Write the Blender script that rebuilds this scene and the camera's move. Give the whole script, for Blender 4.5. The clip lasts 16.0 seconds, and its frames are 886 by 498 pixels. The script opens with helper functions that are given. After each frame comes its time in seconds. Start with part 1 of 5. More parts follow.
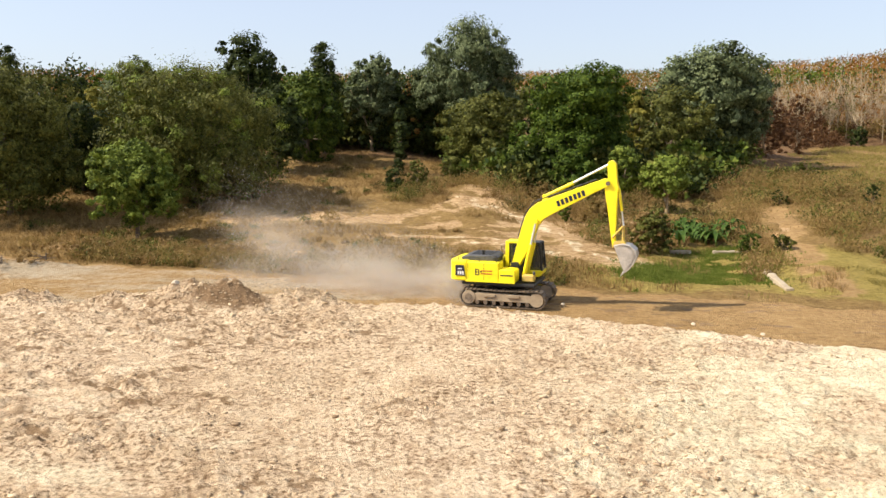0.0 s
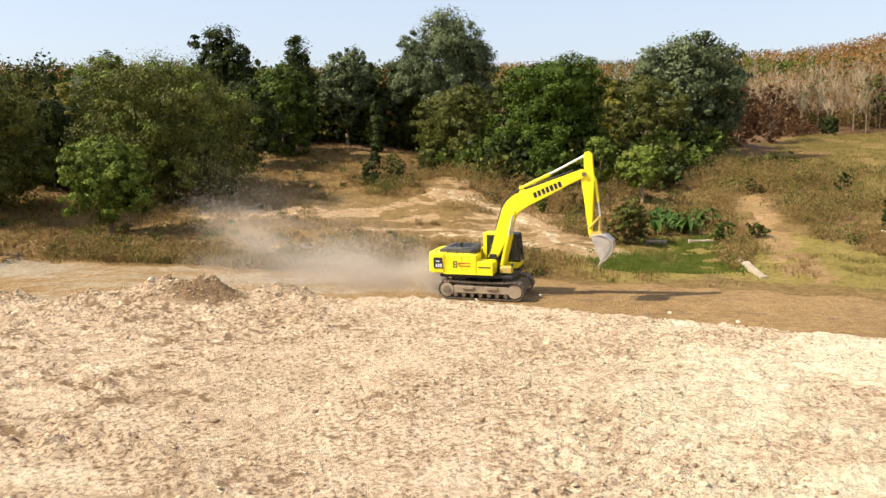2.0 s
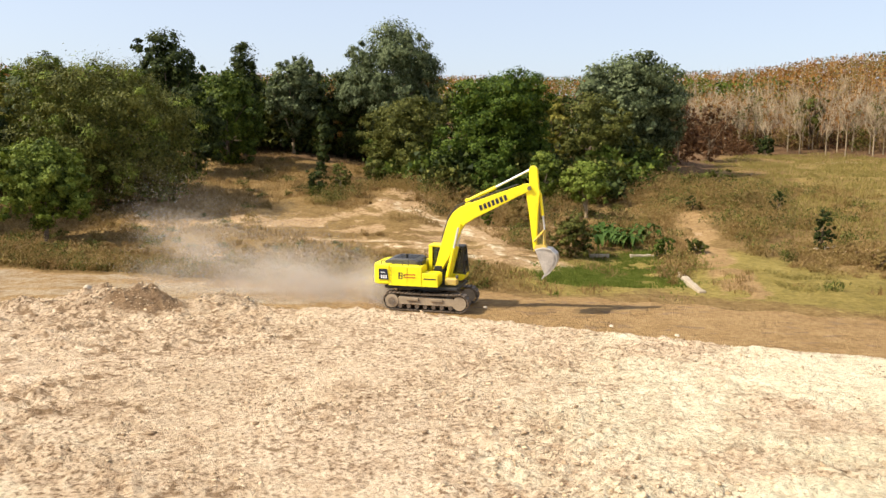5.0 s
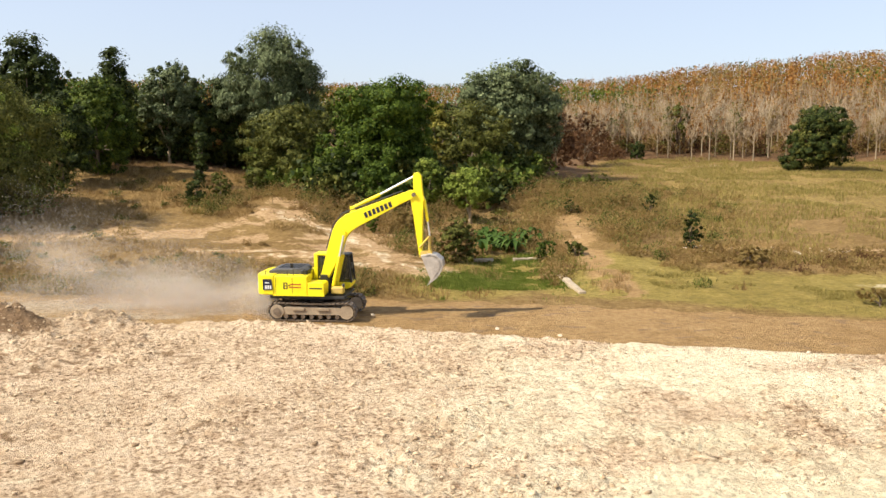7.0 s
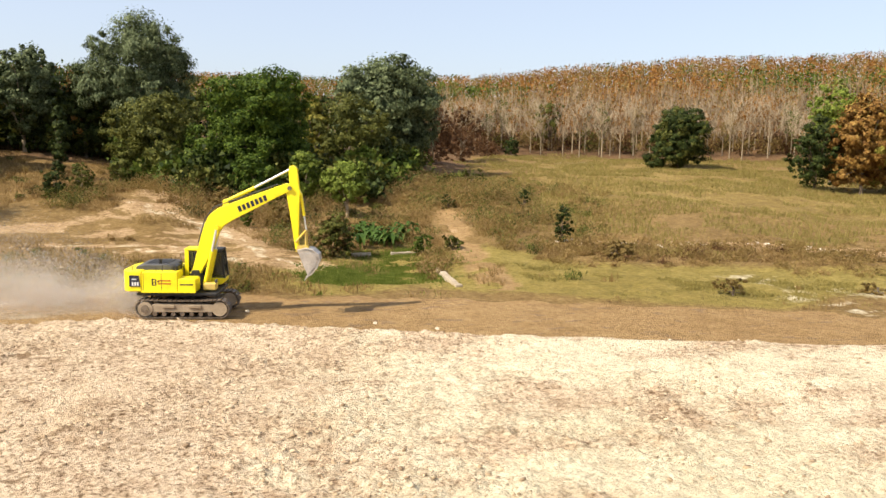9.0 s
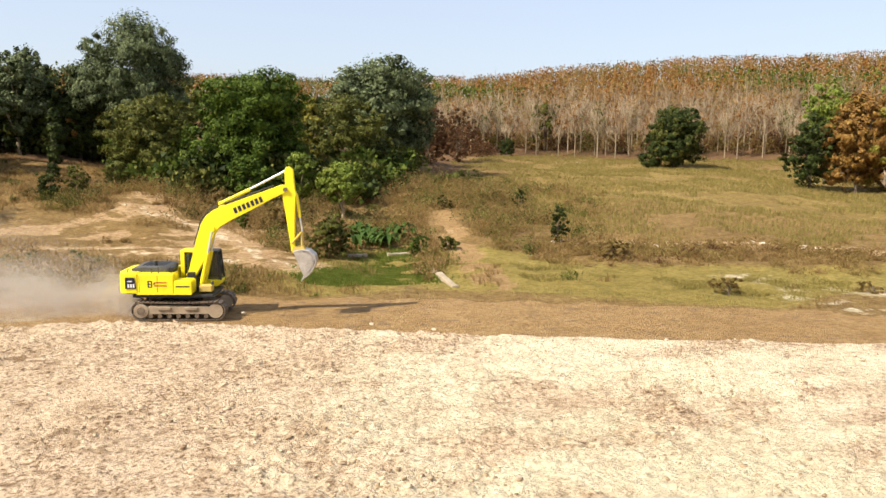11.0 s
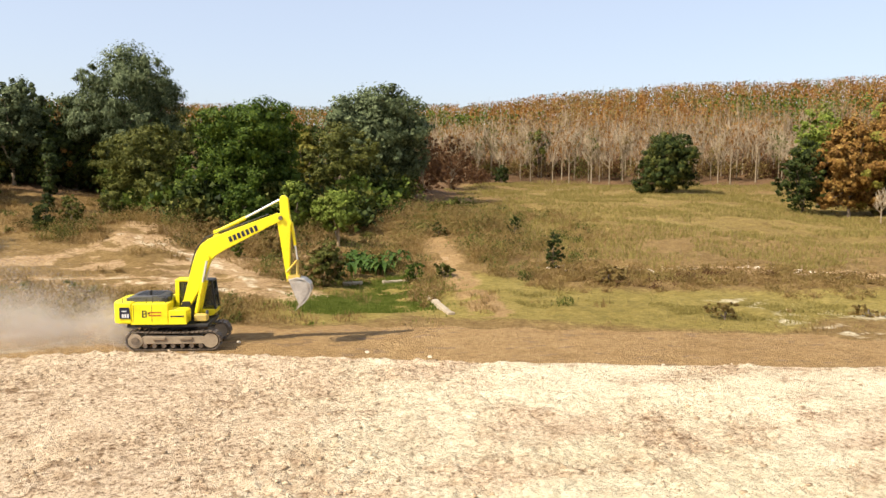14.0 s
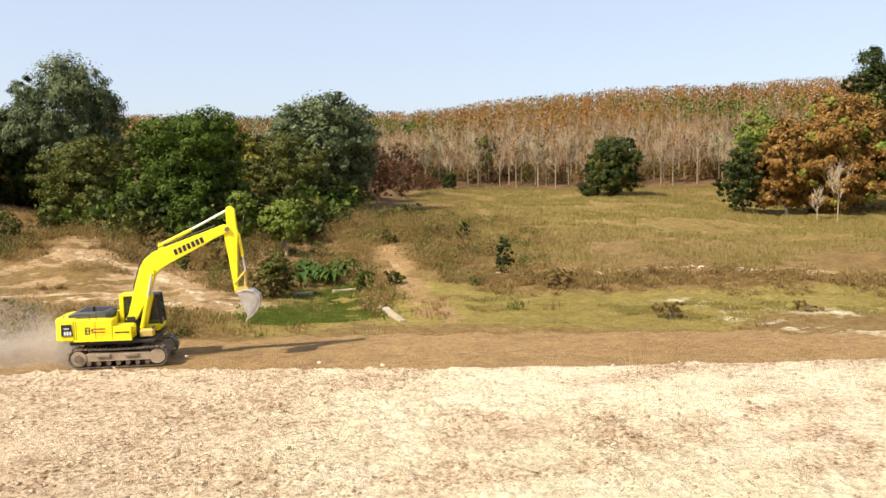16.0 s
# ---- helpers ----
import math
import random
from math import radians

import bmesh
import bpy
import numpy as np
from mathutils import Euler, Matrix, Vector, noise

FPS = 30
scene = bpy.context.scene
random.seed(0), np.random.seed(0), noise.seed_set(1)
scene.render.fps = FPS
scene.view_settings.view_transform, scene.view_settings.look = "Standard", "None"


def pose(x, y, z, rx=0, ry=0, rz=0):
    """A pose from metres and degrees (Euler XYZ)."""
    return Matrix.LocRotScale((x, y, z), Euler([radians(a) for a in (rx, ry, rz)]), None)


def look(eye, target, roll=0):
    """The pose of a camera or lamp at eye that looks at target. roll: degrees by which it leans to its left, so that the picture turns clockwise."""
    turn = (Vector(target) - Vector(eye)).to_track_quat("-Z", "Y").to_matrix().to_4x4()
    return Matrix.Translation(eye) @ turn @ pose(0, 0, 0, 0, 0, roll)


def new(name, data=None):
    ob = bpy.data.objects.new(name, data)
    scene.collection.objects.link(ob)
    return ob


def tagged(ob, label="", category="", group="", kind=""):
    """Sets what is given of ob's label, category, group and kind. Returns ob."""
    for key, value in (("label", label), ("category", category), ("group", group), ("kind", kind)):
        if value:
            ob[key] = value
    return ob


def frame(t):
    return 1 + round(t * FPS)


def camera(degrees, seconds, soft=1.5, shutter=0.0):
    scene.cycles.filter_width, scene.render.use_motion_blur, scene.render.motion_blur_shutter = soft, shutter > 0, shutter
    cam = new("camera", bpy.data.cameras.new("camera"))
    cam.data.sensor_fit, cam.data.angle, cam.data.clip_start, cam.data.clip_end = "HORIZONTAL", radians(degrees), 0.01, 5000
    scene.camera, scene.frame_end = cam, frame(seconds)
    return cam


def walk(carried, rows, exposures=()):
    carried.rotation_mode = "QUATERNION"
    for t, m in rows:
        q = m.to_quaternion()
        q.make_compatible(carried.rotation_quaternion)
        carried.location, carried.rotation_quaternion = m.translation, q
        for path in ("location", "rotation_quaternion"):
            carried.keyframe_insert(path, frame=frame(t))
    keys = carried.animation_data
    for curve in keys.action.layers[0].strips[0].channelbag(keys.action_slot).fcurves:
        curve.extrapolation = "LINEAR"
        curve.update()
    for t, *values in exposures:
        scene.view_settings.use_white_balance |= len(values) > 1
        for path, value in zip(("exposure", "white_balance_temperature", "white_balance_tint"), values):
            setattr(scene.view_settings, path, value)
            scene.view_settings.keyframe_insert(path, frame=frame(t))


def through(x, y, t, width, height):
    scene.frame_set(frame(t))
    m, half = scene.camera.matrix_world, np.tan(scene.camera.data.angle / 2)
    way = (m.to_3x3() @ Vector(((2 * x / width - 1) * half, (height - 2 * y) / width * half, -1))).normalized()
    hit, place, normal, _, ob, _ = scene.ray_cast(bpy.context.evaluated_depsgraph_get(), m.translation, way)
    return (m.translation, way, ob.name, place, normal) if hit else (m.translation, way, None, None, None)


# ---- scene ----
cam = camera(57.5, 16.0)
PATH = [
    (0.0, pose(0, 0, 8, 82.000, 0.400, -0.000)),
    (0.5, pose(0, 0, 8, 82.647, -0.023, -0.028)),
    (1.0, pose(0, 0, 8, 82.235, -0.048, -0.618)),
    (1.5, pose(0, 0, 8, 81.376, -0.101, -0.914)),
    (2.0, pose(0, 0, 8, 81.466, 0.968, -1.671)),
    (2.5, pose(0, 0, 8, 81.154, 1.326, -1.784)),
    (3.0, pose(0, 0, 8, 81.617, 1.815, -2.379)),
    (3.2, pose(0, 0, 8, 81.956, 1.620, -2.613)),
    (5.3, pose(0, 0, 8, 82.325, -1.186, -6.665)),
    (5.5, pose(0, 0, 8, 82.359, -1.517, -7.692)),
    (6.0, pose(0, 0, 8, 82.885, -0.721, -9.023)),
    (6.5, pose(0, 0, 8, 82.126, 0.406, -11.063)),
    (7.0, pose(0, 0, 8, 82.786, 0.010, -13.583)),
    (7.5, pose(0, 0, 8, 82.471, 0.119, -15.019)),
    (8.0, pose(0, 0, 8, 82.732, -0.171, -16.297)),
    (8.5, pose(0, 0, 8, 82.944, -0.357, -19.171)),
    (9.0, pose(0, 0, 8, 82.445, -0.918, -22.200)),
    (11.3, pose(0, 0, 8, 82.479, -0.586, -22.629)),
    (11.5, pose(0, 0, 8, 81.973, -0.608, -23.106)),
    (12.0, pose(0, 0, 8, 82.341, 0.161, -23.999)),
    (12.5, pose(0, 0, 8, 82.696, 0.664, -24.969)),
    (13.0, pose(0, 0, 8, 83.968, -0.688, -23.809)),
    (13.5, pose(0, 0, 8, 83.889, -0.523, -21.024)),
    (14.0, pose(0, 0, 8, 84.419, -0.240, -22.889)),
    (14.5, pose(0, 0, 8, 86.166, 0.877, -23.488)),
    (15.0, pose(0, 0, 8, 85.429, 0.295, -24.657)),
    (15.5, pose(0, 0, 8, 86.094, 0.739, -25.739)),
    (16.0, pose(0, 0, 8, 84.882, 0.870, -26.570)),
]
walk(cam, PATH)

# ---- world and sun ----
SUN_EL, SUN_AZ = radians(46), math.atan2(-1.0, -0.13)      # azimuth from +y towards +x
world = bpy.data.worlds.new("world")
scene.world = world
world.use_nodes = True
wn = world.node_tree
sky = wn.nodes.new("ShaderNodeTexSky")
sky.sky_type = "NISHITA"
sky.sun_disc = False
sky.sun_elevation, sky.sun_rotation = SUN_EL, SUN_AZ
sky.air_density, sky.dust_density, sky.ozone_density = 1.0, 1.6, 2.5
haze = wn.nodes.new("ShaderNodeMix")          # dry-season haze over the whole sky
haze.data_type = "RGBA"
haze.inputs[0].default_value = 0.5
haze.inputs[7].default_value = (4.8, 5.0, 5.75, 1)
wn.links.new(sky.outputs[0], haze.inputs[6])
wn.links.new(haze.outputs[2], wn.nodes["Background"].inputs[0])
wn.nodes["Background"].inputs[1].default_value = 0.117
sun_data = bpy.data.lights.new("sun", "SUN")
sun_data.energy, sun_data.angle, sun_data.color = 5.0, radians(0.6), (1.0, 0.91, 0.765)
sun_way = Vector((math.sin(SUN_AZ) * math.cos(SUN_EL), math.cos(SUN_AZ) * math.cos(SUN_EL), math.sin(SUN_EL)))
sun = new("sun", sun_data)
sun.matrix_world = look(tuple(sun_way * 80), (0, 0, 0))
scene.view_settings.exposure = 0.64

# ---- materials ----
def mat_base(name, rough=0.8, metal=0.0, spec=0.3):
    m = bpy.data.materials.new(name)
    m.use_nodes = True
    b = m.node_tree.nodes["Principled BSDF"]
    b.inputs["Roughness"].default_value = rough
    b.inputs["Metallic"].default_value = metal
    b.inputs["Specular IOR Level"].default_value = spec
    return m, m.node_tree, b


def noise_node(nt, scale, detail=4.0, rough=0.55, vec=None):
    n = nt.nodes.new("ShaderNodeTexNoise")
    n.inputs["Scale"].default_value = scale
    n.inputs["Detail"].default_value = detail
    n.inputs["Roughness"].default_value = rough
    if vec is not None:
        nt.links.new(vec, n.inputs["Vector"])
    return n.outputs["Fac"]


def ramp_node(nt, fac, stops):
    r = nt.nodes.new("ShaderNodeValToRGB")
    els = r.color_ramp.elements
    while len(els) < len(stops):
        els.new(0.5)
    for e, (p, c) in zip(els, stops):
        e.position, e.color = p, (*c, 1)
    nt.links.new(fac, r.inputs[0])
    return r.outputs[0]


def mix_node(nt, fac, a, b, blend="MIX"):
    n = nt.nodes.new("ShaderNodeMix")
    n.data_type, n.blend_type = "RGBA", blend
    for sock, v in ((n.inputs[0], fac), (n.inputs[6], a), (n.inputs[7], b)):
        if isinstance(v, (int, float)):
            sock.default_value = v
        elif isinstance(v, tuple):
            sock.default_value = (*v, 1)
        else:
            nt.links.new(v, sock)
    return n.outputs[2]


def math_node(nt, op, a, b=0.0, clamp=False):
    n = nt.nodes.new("ShaderNodeMath")
    n.operation, n.use_clamp = op, clamp
    for sock, v in ((n.inputs[0], a), (n.inputs[1], b)):
        if isinstance(v, (int, float)):
            sock.default_value = v
        else:
            nt.links.new(v, sock)
    return n.outputs[0]


def bump_node(nt, bsdf, height, strength, dist):
    n = nt.nodes.new("ShaderNodeBump")
    n.inputs["Strength"].default_value, n.inputs["Distance"].default_value = strength, dist
    nt.links.new(height, n.inputs["Height"])
    nt.links.new(n.outputs[0], bsdf.inputs["Normal"])


def coords(nt, kind="Object"):
    return nt.nodes.new("ShaderNodeTexCoord").outputs[kind]


def island_random(nt):
    return nt.nodes.new("ShaderNodeNewGeometry").outputs["Random Per Island"]


def leaf_mat(name, stops, big=0.62, through=0.16):
    """Foliage: a spread of tones leaf by leaf, drifting over the crown, with light passing through."""
    m, nt, b = mat_base(name, 0.65, 0, 0.15)
    fac = mix_node(nt, big, island_random(nt), noise_node(nt, 1.1, 3.0, 0.6, coords(nt)))
    col = ramp_node(nt, fac, stops)
    nt.links.new(col, b.inputs["Base Color"])
    tr = nt.nodes.new("ShaderNodeBsdfTranslucent")
    nt.links.new(col, tr.inputs["Color"])
    mx = nt.nodes.new("ShaderNodeMixShader")
    mx.inputs[0].default_value = through
    nt.links.new(b.outputs[0], mx.inputs[1])
    nt.links.new(tr.outputs[0], mx.inputs[2])
    nt.links.new(mx.outputs[0], nt.nodes["Material Output"].inputs[0])
    return m


def grain_mat(name, stops, scale, rough=0.85, metal=0.0, spec=0.3, bump=0.3, dist=0.01, fine=6.0):
    m, nt, b = mat_base(name, rough, metal, spec)
    c = coords(nt)
    f1, f2 = noise_node(nt, scale, 5.0, 0.6, c), noise_node(nt, scale * fine, 3.0, 0.6, c)
    fac = math_node(nt, "ADD", math_node(nt, "MULTIPLY", f1, 0.65), math_node(nt, "MULTIPLY", f2, 0.35))
    nt.links.new(ramp_node(nt, fac, stops), b.inputs["Base Color"])
    if bump:
        bump_node(nt, b, fac, bump, dist)
    return m


def leaves(name, dark, mid, light, big=0.62, through=0.16):
    return leaf_mat(name, [(0.26, dark), (0.5, mid), (0.76, light)], big, through)


LEAF_OLIVE = leaves("leaf_olive", (0.034, 0.042, 0.007), (0.095, 0.10, 0.018), (0.195, 0.19, 0.042))
LEAF_GREEN = leaves("leaf_green", (0.023, 0.04, 0.006), (0.068, 0.1, 0.012), (0.16, 0.193, 0.027))
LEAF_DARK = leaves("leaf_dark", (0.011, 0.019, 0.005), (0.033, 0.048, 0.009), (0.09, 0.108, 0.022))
LEAF_GREY = leaves("leaf_grey", (0.036, 0.05, 0.02), (0.105, 0.13, 0.055), (0.23, 0.262, 0.125))
LEAF_VIVID = leaves("leaf_vivid", (0.02, 0.04, 0.004), (0.058, 0.096, 0.009), (0.14, 0.185, 0.02))
LEAF_YELLOW = leaves("leaf_yellow", (0.10, 0.10, 0.014), (0.20, 0.18, 0.028), (0.32, 0.26, 0.048))
LEAF_LIME = leaves("leaf_lime", (0.07, 0.10, 0.012), (0.155, 0.20, 0.027), (0.27, 0.31, 0.055))
LEAF_ORANGE = leaves("leaf_orange", (0.11, 0.052, 0.014), (0.24, 0.122, 0.028), (0.37, 0.235, 0.06))
LEAF_RUST = leaves("leaf_rust", (0.13, 0.055, 0.012), (0.26, 0.117, 0.026), (0.36, 0.185, 0.045))
LEAF_RUST_DARK = leaves("leaf_rust_dark", (0.045, 0.021, 0.009), (0.105, 0.05, 0.02), (0.19, 0.10, 0.042))
LEAF_BROWN = leaves("leaf_brown", (0.12, 0.077, 0.022), (0.24, 0.163, 0.052), (0.36, 0.262, 0.095), 0.75, 0.38)
LEAF_BANANA = leaves("leaf_banana", (0.018, 0.04, 0.006), (0.045, 0.085, 0.012), (0.12, 0.18, 0.04))
GRASS_DRY = leaves("grass_dry", (0.145, 0.088, 0.031), (0.285, 0.183, 0.068), (0.42, 0.30, 0.13), 0.75, 0.38)
GRASS_FIELD = leaves("grass_field", (0.14, 0.112, 0.028), (0.265, 0.215, 0.062), (0.40, 0.33, 0.11), 0.75, 0.38)
GRASS_GREEN = leaves("grass_green", (0.07, 0.095, 0.014), (0.145, 0.178, 0.028), (0.25, 0.27, 0.06), 0.75, 0.38)
BARK = grain_mat("bark", [(0.3, (0.07, 0.05, 0.035)), (0.7, (0.2, 0.15, 0.105))], 3.0, bump=0.6, dist=0.03)
BARK_PALE = grain_mat("bark_pale", [(0.3, (0.20, 0.148, 0.09)), (0.7, (0.44, 0.35, 0.225))], 2.0, bump=0.4, dist=0.02)
TWIG = grain_mat("twig", [(0.3, (0.19, 0.138, 0.085)), (0.7, (0.38, 0.295, 0.185))], 0.15, bump=0.0)
PAINT_YELLOW = grain_mat("paint_yellow", [(0.35, (0.82, 0.66, 0.008)), (0.65, (0.93, 0.80, 0.014))], 1.3, 0.38, 0, 0.5, 0.05, 0.004)
PAINT_DUSTY = grain_mat("paint_yellow_dusty", [(0.4, (0.50, 0.36, 0.12)), (0.65, (0.70, 0.49, 0.05))], 2.6, 0.6, 0, 0.3, 0.1, 0.004)
BLACK = grain_mat("black_paint", [(0.3, (0.012, 0.012, 0.013)), (0.7, (0.035, 0.033, 0.03))], 2.0, 0.5, 0, 0.4, 0.1, 0.005)
GREY_HOOD = grain_mat("grey_hood", [(0.3, (0.05, 0.05, 0.055)), (0.7, (0.11, 0.105, 0.10))], 3.0, 0.55, 0, 0.4, 0.1, 0.005)
STEEL = grain_mat("track_steel", [(0.3, (0.06, 0.046, 0.034)), (0.7, (0.27, 0.205, 0.145))], 3.0, 0.6, 0.4, 0.4, 0.4, 0.01)
DUSTY_STEEL = grain_mat("dusty_steel", [(0.3, (0.22, 0.165, 0.11)), (0.7, (0.46, 0.36, 0.24))], 2.2, 0.85, 0.0, 0.2, 0.4, 0.01)
CHROME = grain_mat("chrome_rod", [(0.3, (0.55, 0.55, 0.56)), (0.7, (0.75, 0.75, 0.76))], 2.0, 0.35, 0.6, 0.5, 0.0)
BUCKET_STEEL = grain_mat("bucket_steel", [(0.3, (0.34, 0.30, 0.26)), (0.7, (0.62, 0.57, 0.50))], 3.0, 0.5, 0.4, 0.5, 0.3, 0.01)
DECAL_DARK = grain_mat("decal_dark", [(0.4, (0.012, 0.013, 0.03)), (0.6, (0.02, 0.022, 0.04))], 3.0, 0.5, 0, 0.4, 0.0)
DECAL_RED = grain_mat("decal_red", [(0.4, (0.42, 0.08, 0.015)), (0.6, (0.50, 0.12, 0.02))], 3.0, 0.5, 0, 0.4, 0.0)
DECAL_WHITE = grain_mat("decal_white", [(0.4, (0.68, 0.68, 0.66)), (0.6, (0.78, 0.78, 0.76))], 3.0, 0.5, 0, 0.4, 0.0)
CONCRETE = grain_mat("concrete", [(0.3, (0.27, 0.21, 0.14)), (0.7, (0.46, 0.38, 0.27))], 2.0, 0.9, 0, 0.2, 0.4, 0.02)
STONE_PALE = grain_mat("stone_pale", [(0.3, (0.46, 0.37, 0.26)), (0.7, (0.70, 0.61, 0.47))], 3.0, 0.9, 0, 0.2, 0.4, 0.03)
DUST = grain_mat("dust", [(0.4, (0.74, 0.66, 0.56)), (0.6, (0.80, 0.72, 0.62))], 1.0, 1.0, 0, 0.0, 0.0)
dust_nt = DUST.node_tree
dust_tr, dust_mx = dust_nt.nodes.new("ShaderNodeBsdfTranslucent"), dust_nt.nodes.new("ShaderNodeMixShader")
dust_tr.inputs[0].default_value = (0.78, 0.70, 0.60, 1)
dust_nt.links.new(dust_nt.nodes["Principled BSDF"].outputs[0], dust_mx.inputs[1])
dust_nt.links.new(dust_tr.outputs[0], dust_mx.inputs[2])
dust_clear, dust_thin = dust_nt.nodes.new("ShaderNodeBsdfTransparent"), dust_nt.nodes.new("ShaderNodeMixShader")
dust_thin.inputs[0].default_value = 0.26
dust_nt.links.new(dust_clear.outputs[0], dust_thin.inputs[1])
dust_nt.links.new(dust_mx.outputs[0], dust_thin.inputs[2])
dust_nt.links.new(dust_thin.outputs[0], dust_nt.nodes["Material Output"].inputs[0])
glass_m, glass_nt, glass_b = mat_base("cab_glass", 0.06, 0, 0.5)
glass_b.inputs["Base Color"].default_value = (0.03, 0.04, 0.04, 1)
glass_b.inputs["Alpha"].default_value = 0.55
GLASS = glass_m


def clod_material():
    """Loose clods: a tone for each lump."""
    m, nt, b = mat_base("clod", 0.95, 0, 0.1)
    col = ramp_node(nt, island_random(nt), [(0.1, (0.20, 0.125, 0.068)), (0.5, (0.46, 0.33, 0.195)), (0.9, (0.72, 0.57, 0.38))])
    f = noise_node(nt, 14.0, 4.0, 0.6, coords(nt))
    nt.links.new(mix_node(nt, 0.3, col, ramp_node(nt, f, [(0.3, (0.25, 0.17, 0.10)), (0.7, (0.7, 0.56, 0.38))])), b.inputs["Base Color"])
    bump_node(nt, b, f, 0.5, 0.02)
    return m


CLOD = clod_material()


def ground_material():
    """Soil and turf: the kinds of ground are held as weights on the sheet's points."""
    m, nt, b = mat_base("ground", 0.95, 0, 0.1)
    c = coords(nt)

    def weight(name):
        a = nt.nodes.new("ShaderNodeAttribute")
        a.attribute_name = name
        return a.outputs["Fac"]

    big, mid, fine = noise_node(nt, 0.09, 4, 0.6, c), noise_node(nt, 0.8, 5, 0.65, c), noise_node(nt, 7.0, 5, 0.7, c)
    grit = noise_node(nt, 3.2, 6, 0.75, c)
    blend = math_node(nt, "ADD", math_node(nt, "MULTIPLY", mid, 0.45), math_node(nt, "MULTIPLY", grit, 0.55))
    turf = ramp_node(nt, blend, [(0.34, (0.145, 0.086, 0.031)), (0.5, (0.245, 0.156, 0.06)), (0.66, (0.35, 0.24, 0.10))])
    green = ramp_node(nt, blend, [(0.32, (0.155, 0.124, 0.034)), (0.5, (0.285, 0.218, 0.06)), (0.68, (0.40, 0.305, 0.10))])
    road = ramp_node(nt, blend, [(0.32, (0.23, 0.138, 0.058)), (0.5, (0.36, 0.228, 0.10)), (0.68, (0.475, 0.32, 0.155))])
    bare = ramp_node(nt, blend, [(0.36, (0.27, 0.175, 0.09)), (0.5, (0.44, 0.29, 0.15)), (0.64, (0.60, 0.43, 0.25))])
    pale = ramp_node(nt, blend, [(0.34, (0.31, 0.20, 0.12)), (0.43, (0.56, 0.41, 0.265)), (0.52, (0.72, 0.555, 0.38)), (0.66, (0.82, 0.67, 0.48))])
    # Clod and crevice shade painted into the soil colour as dark noise specks.
    pit_shade = ramp_node(nt, noise_node(nt, 6.5, 4, 0.65, c), [(0.38, (0.36, 0.30, 0.25)), (0.51, (1.0, 1.0, 1.0))])
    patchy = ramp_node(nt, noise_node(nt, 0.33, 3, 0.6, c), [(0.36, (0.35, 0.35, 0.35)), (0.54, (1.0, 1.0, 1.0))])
    pale = mix_node(nt, patchy, pale, mix_node(nt, 1.0, pale, pit_shade, "MULTIPLY"))
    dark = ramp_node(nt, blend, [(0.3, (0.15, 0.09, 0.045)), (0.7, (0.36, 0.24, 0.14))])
    white = ramp_node(nt, blend, [(0.33, (0.50, 0.38, 0.25)), (0.42, (0.72, 0.60, 0.41)), (0.6, (0.86, 0.77, 0.55))])
    settled = ramp_node(nt, blend, [(0.32, (0.32, 0.25, 0.165)), (0.5, (0.42, 0.34, 0.235)), (0.68, (0.52, 0.43, 0.31))])
    white = mix_node(nt, 0.35, white, mix_node(nt, 1.0, white, pit_shade, "MULTIPLY"))
    wood = ramp_node(nt, blend, [(0.3, (0.10, 0.06, 0.03)), (0.7, (0.24, 0.14, 0.07))])
    col = turf
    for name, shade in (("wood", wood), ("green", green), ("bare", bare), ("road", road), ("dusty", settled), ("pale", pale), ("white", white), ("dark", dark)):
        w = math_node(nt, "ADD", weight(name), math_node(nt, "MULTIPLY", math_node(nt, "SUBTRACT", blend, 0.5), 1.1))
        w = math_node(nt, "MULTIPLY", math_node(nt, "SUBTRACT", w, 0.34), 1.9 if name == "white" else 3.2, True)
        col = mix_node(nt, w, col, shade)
    tint = ramp_node(nt, big, [(0.35, (0.86, 0.84, 0.80)), (0.65, (1.0, 1.0, 1.0))])
    nt.links.new(mix_node(nt, 1.0, col, tint, "MULTIPLY"), b.inputs["Base Color"])
    bump_node(nt, b, math_node(nt, "ADD", fine, math_node(nt, "MULTIPLY", grit, 1.5)), 1.0, 0.13)
    return m


GROUND = ground_material()


# ---- small builders ----
def mesh_from(name, verts, faces, mat, smooth=False):
    me = bpy.data.meshes.new(name)
    me.from_pydata([tuple(v) for v in verts], [], faces)
    me.materials.append(mat)
    if smooth:
        me.polygons.foreach_set("use_smooth", [True] * len(me.polygons))
    me.update()
    return me


def soup(name, pts, sides, mat):
    """A mesh of loose little faces: pts is (n * sides, 3)."""
    n = len(pts) // sides
    me = bpy.data.meshes.new(name)
    me.vertices.add(n * sides)
    me.vertices.foreach_set("co", np.asarray(pts, np.float32).ravel())
    me.loops.add(n * sides)
    me.loops.foreach_set("vertex_index", np.arange(n * sides, dtype=np.int32))
    me.polygons.add(n)
    me.polygons.foreach_set("loop_start", np.arange(0, n * sides, sides, dtype=np.int32))
    me.update(calc_edges=True)
    me.materials.append(mat)
    return me


def hang(ob, parent):
    ob.parent = parent
    return ob


def part(name, bm, material, parent, label="", smooth=False):
    me = bpy.data.meshes.new(name)
    bm.to_mesh(me)
    bm.free()
    me.materials.append(material)
    if smooth:
        me.polygons.foreach_set("use_smooth", [True] * len(me.polygons))
    ob = hang(new(name, me), parent)
    return tagged(ob, label)


def part_me(name, me, parent, label=""):
    return tagged(hang(new(name, me), parent), label)


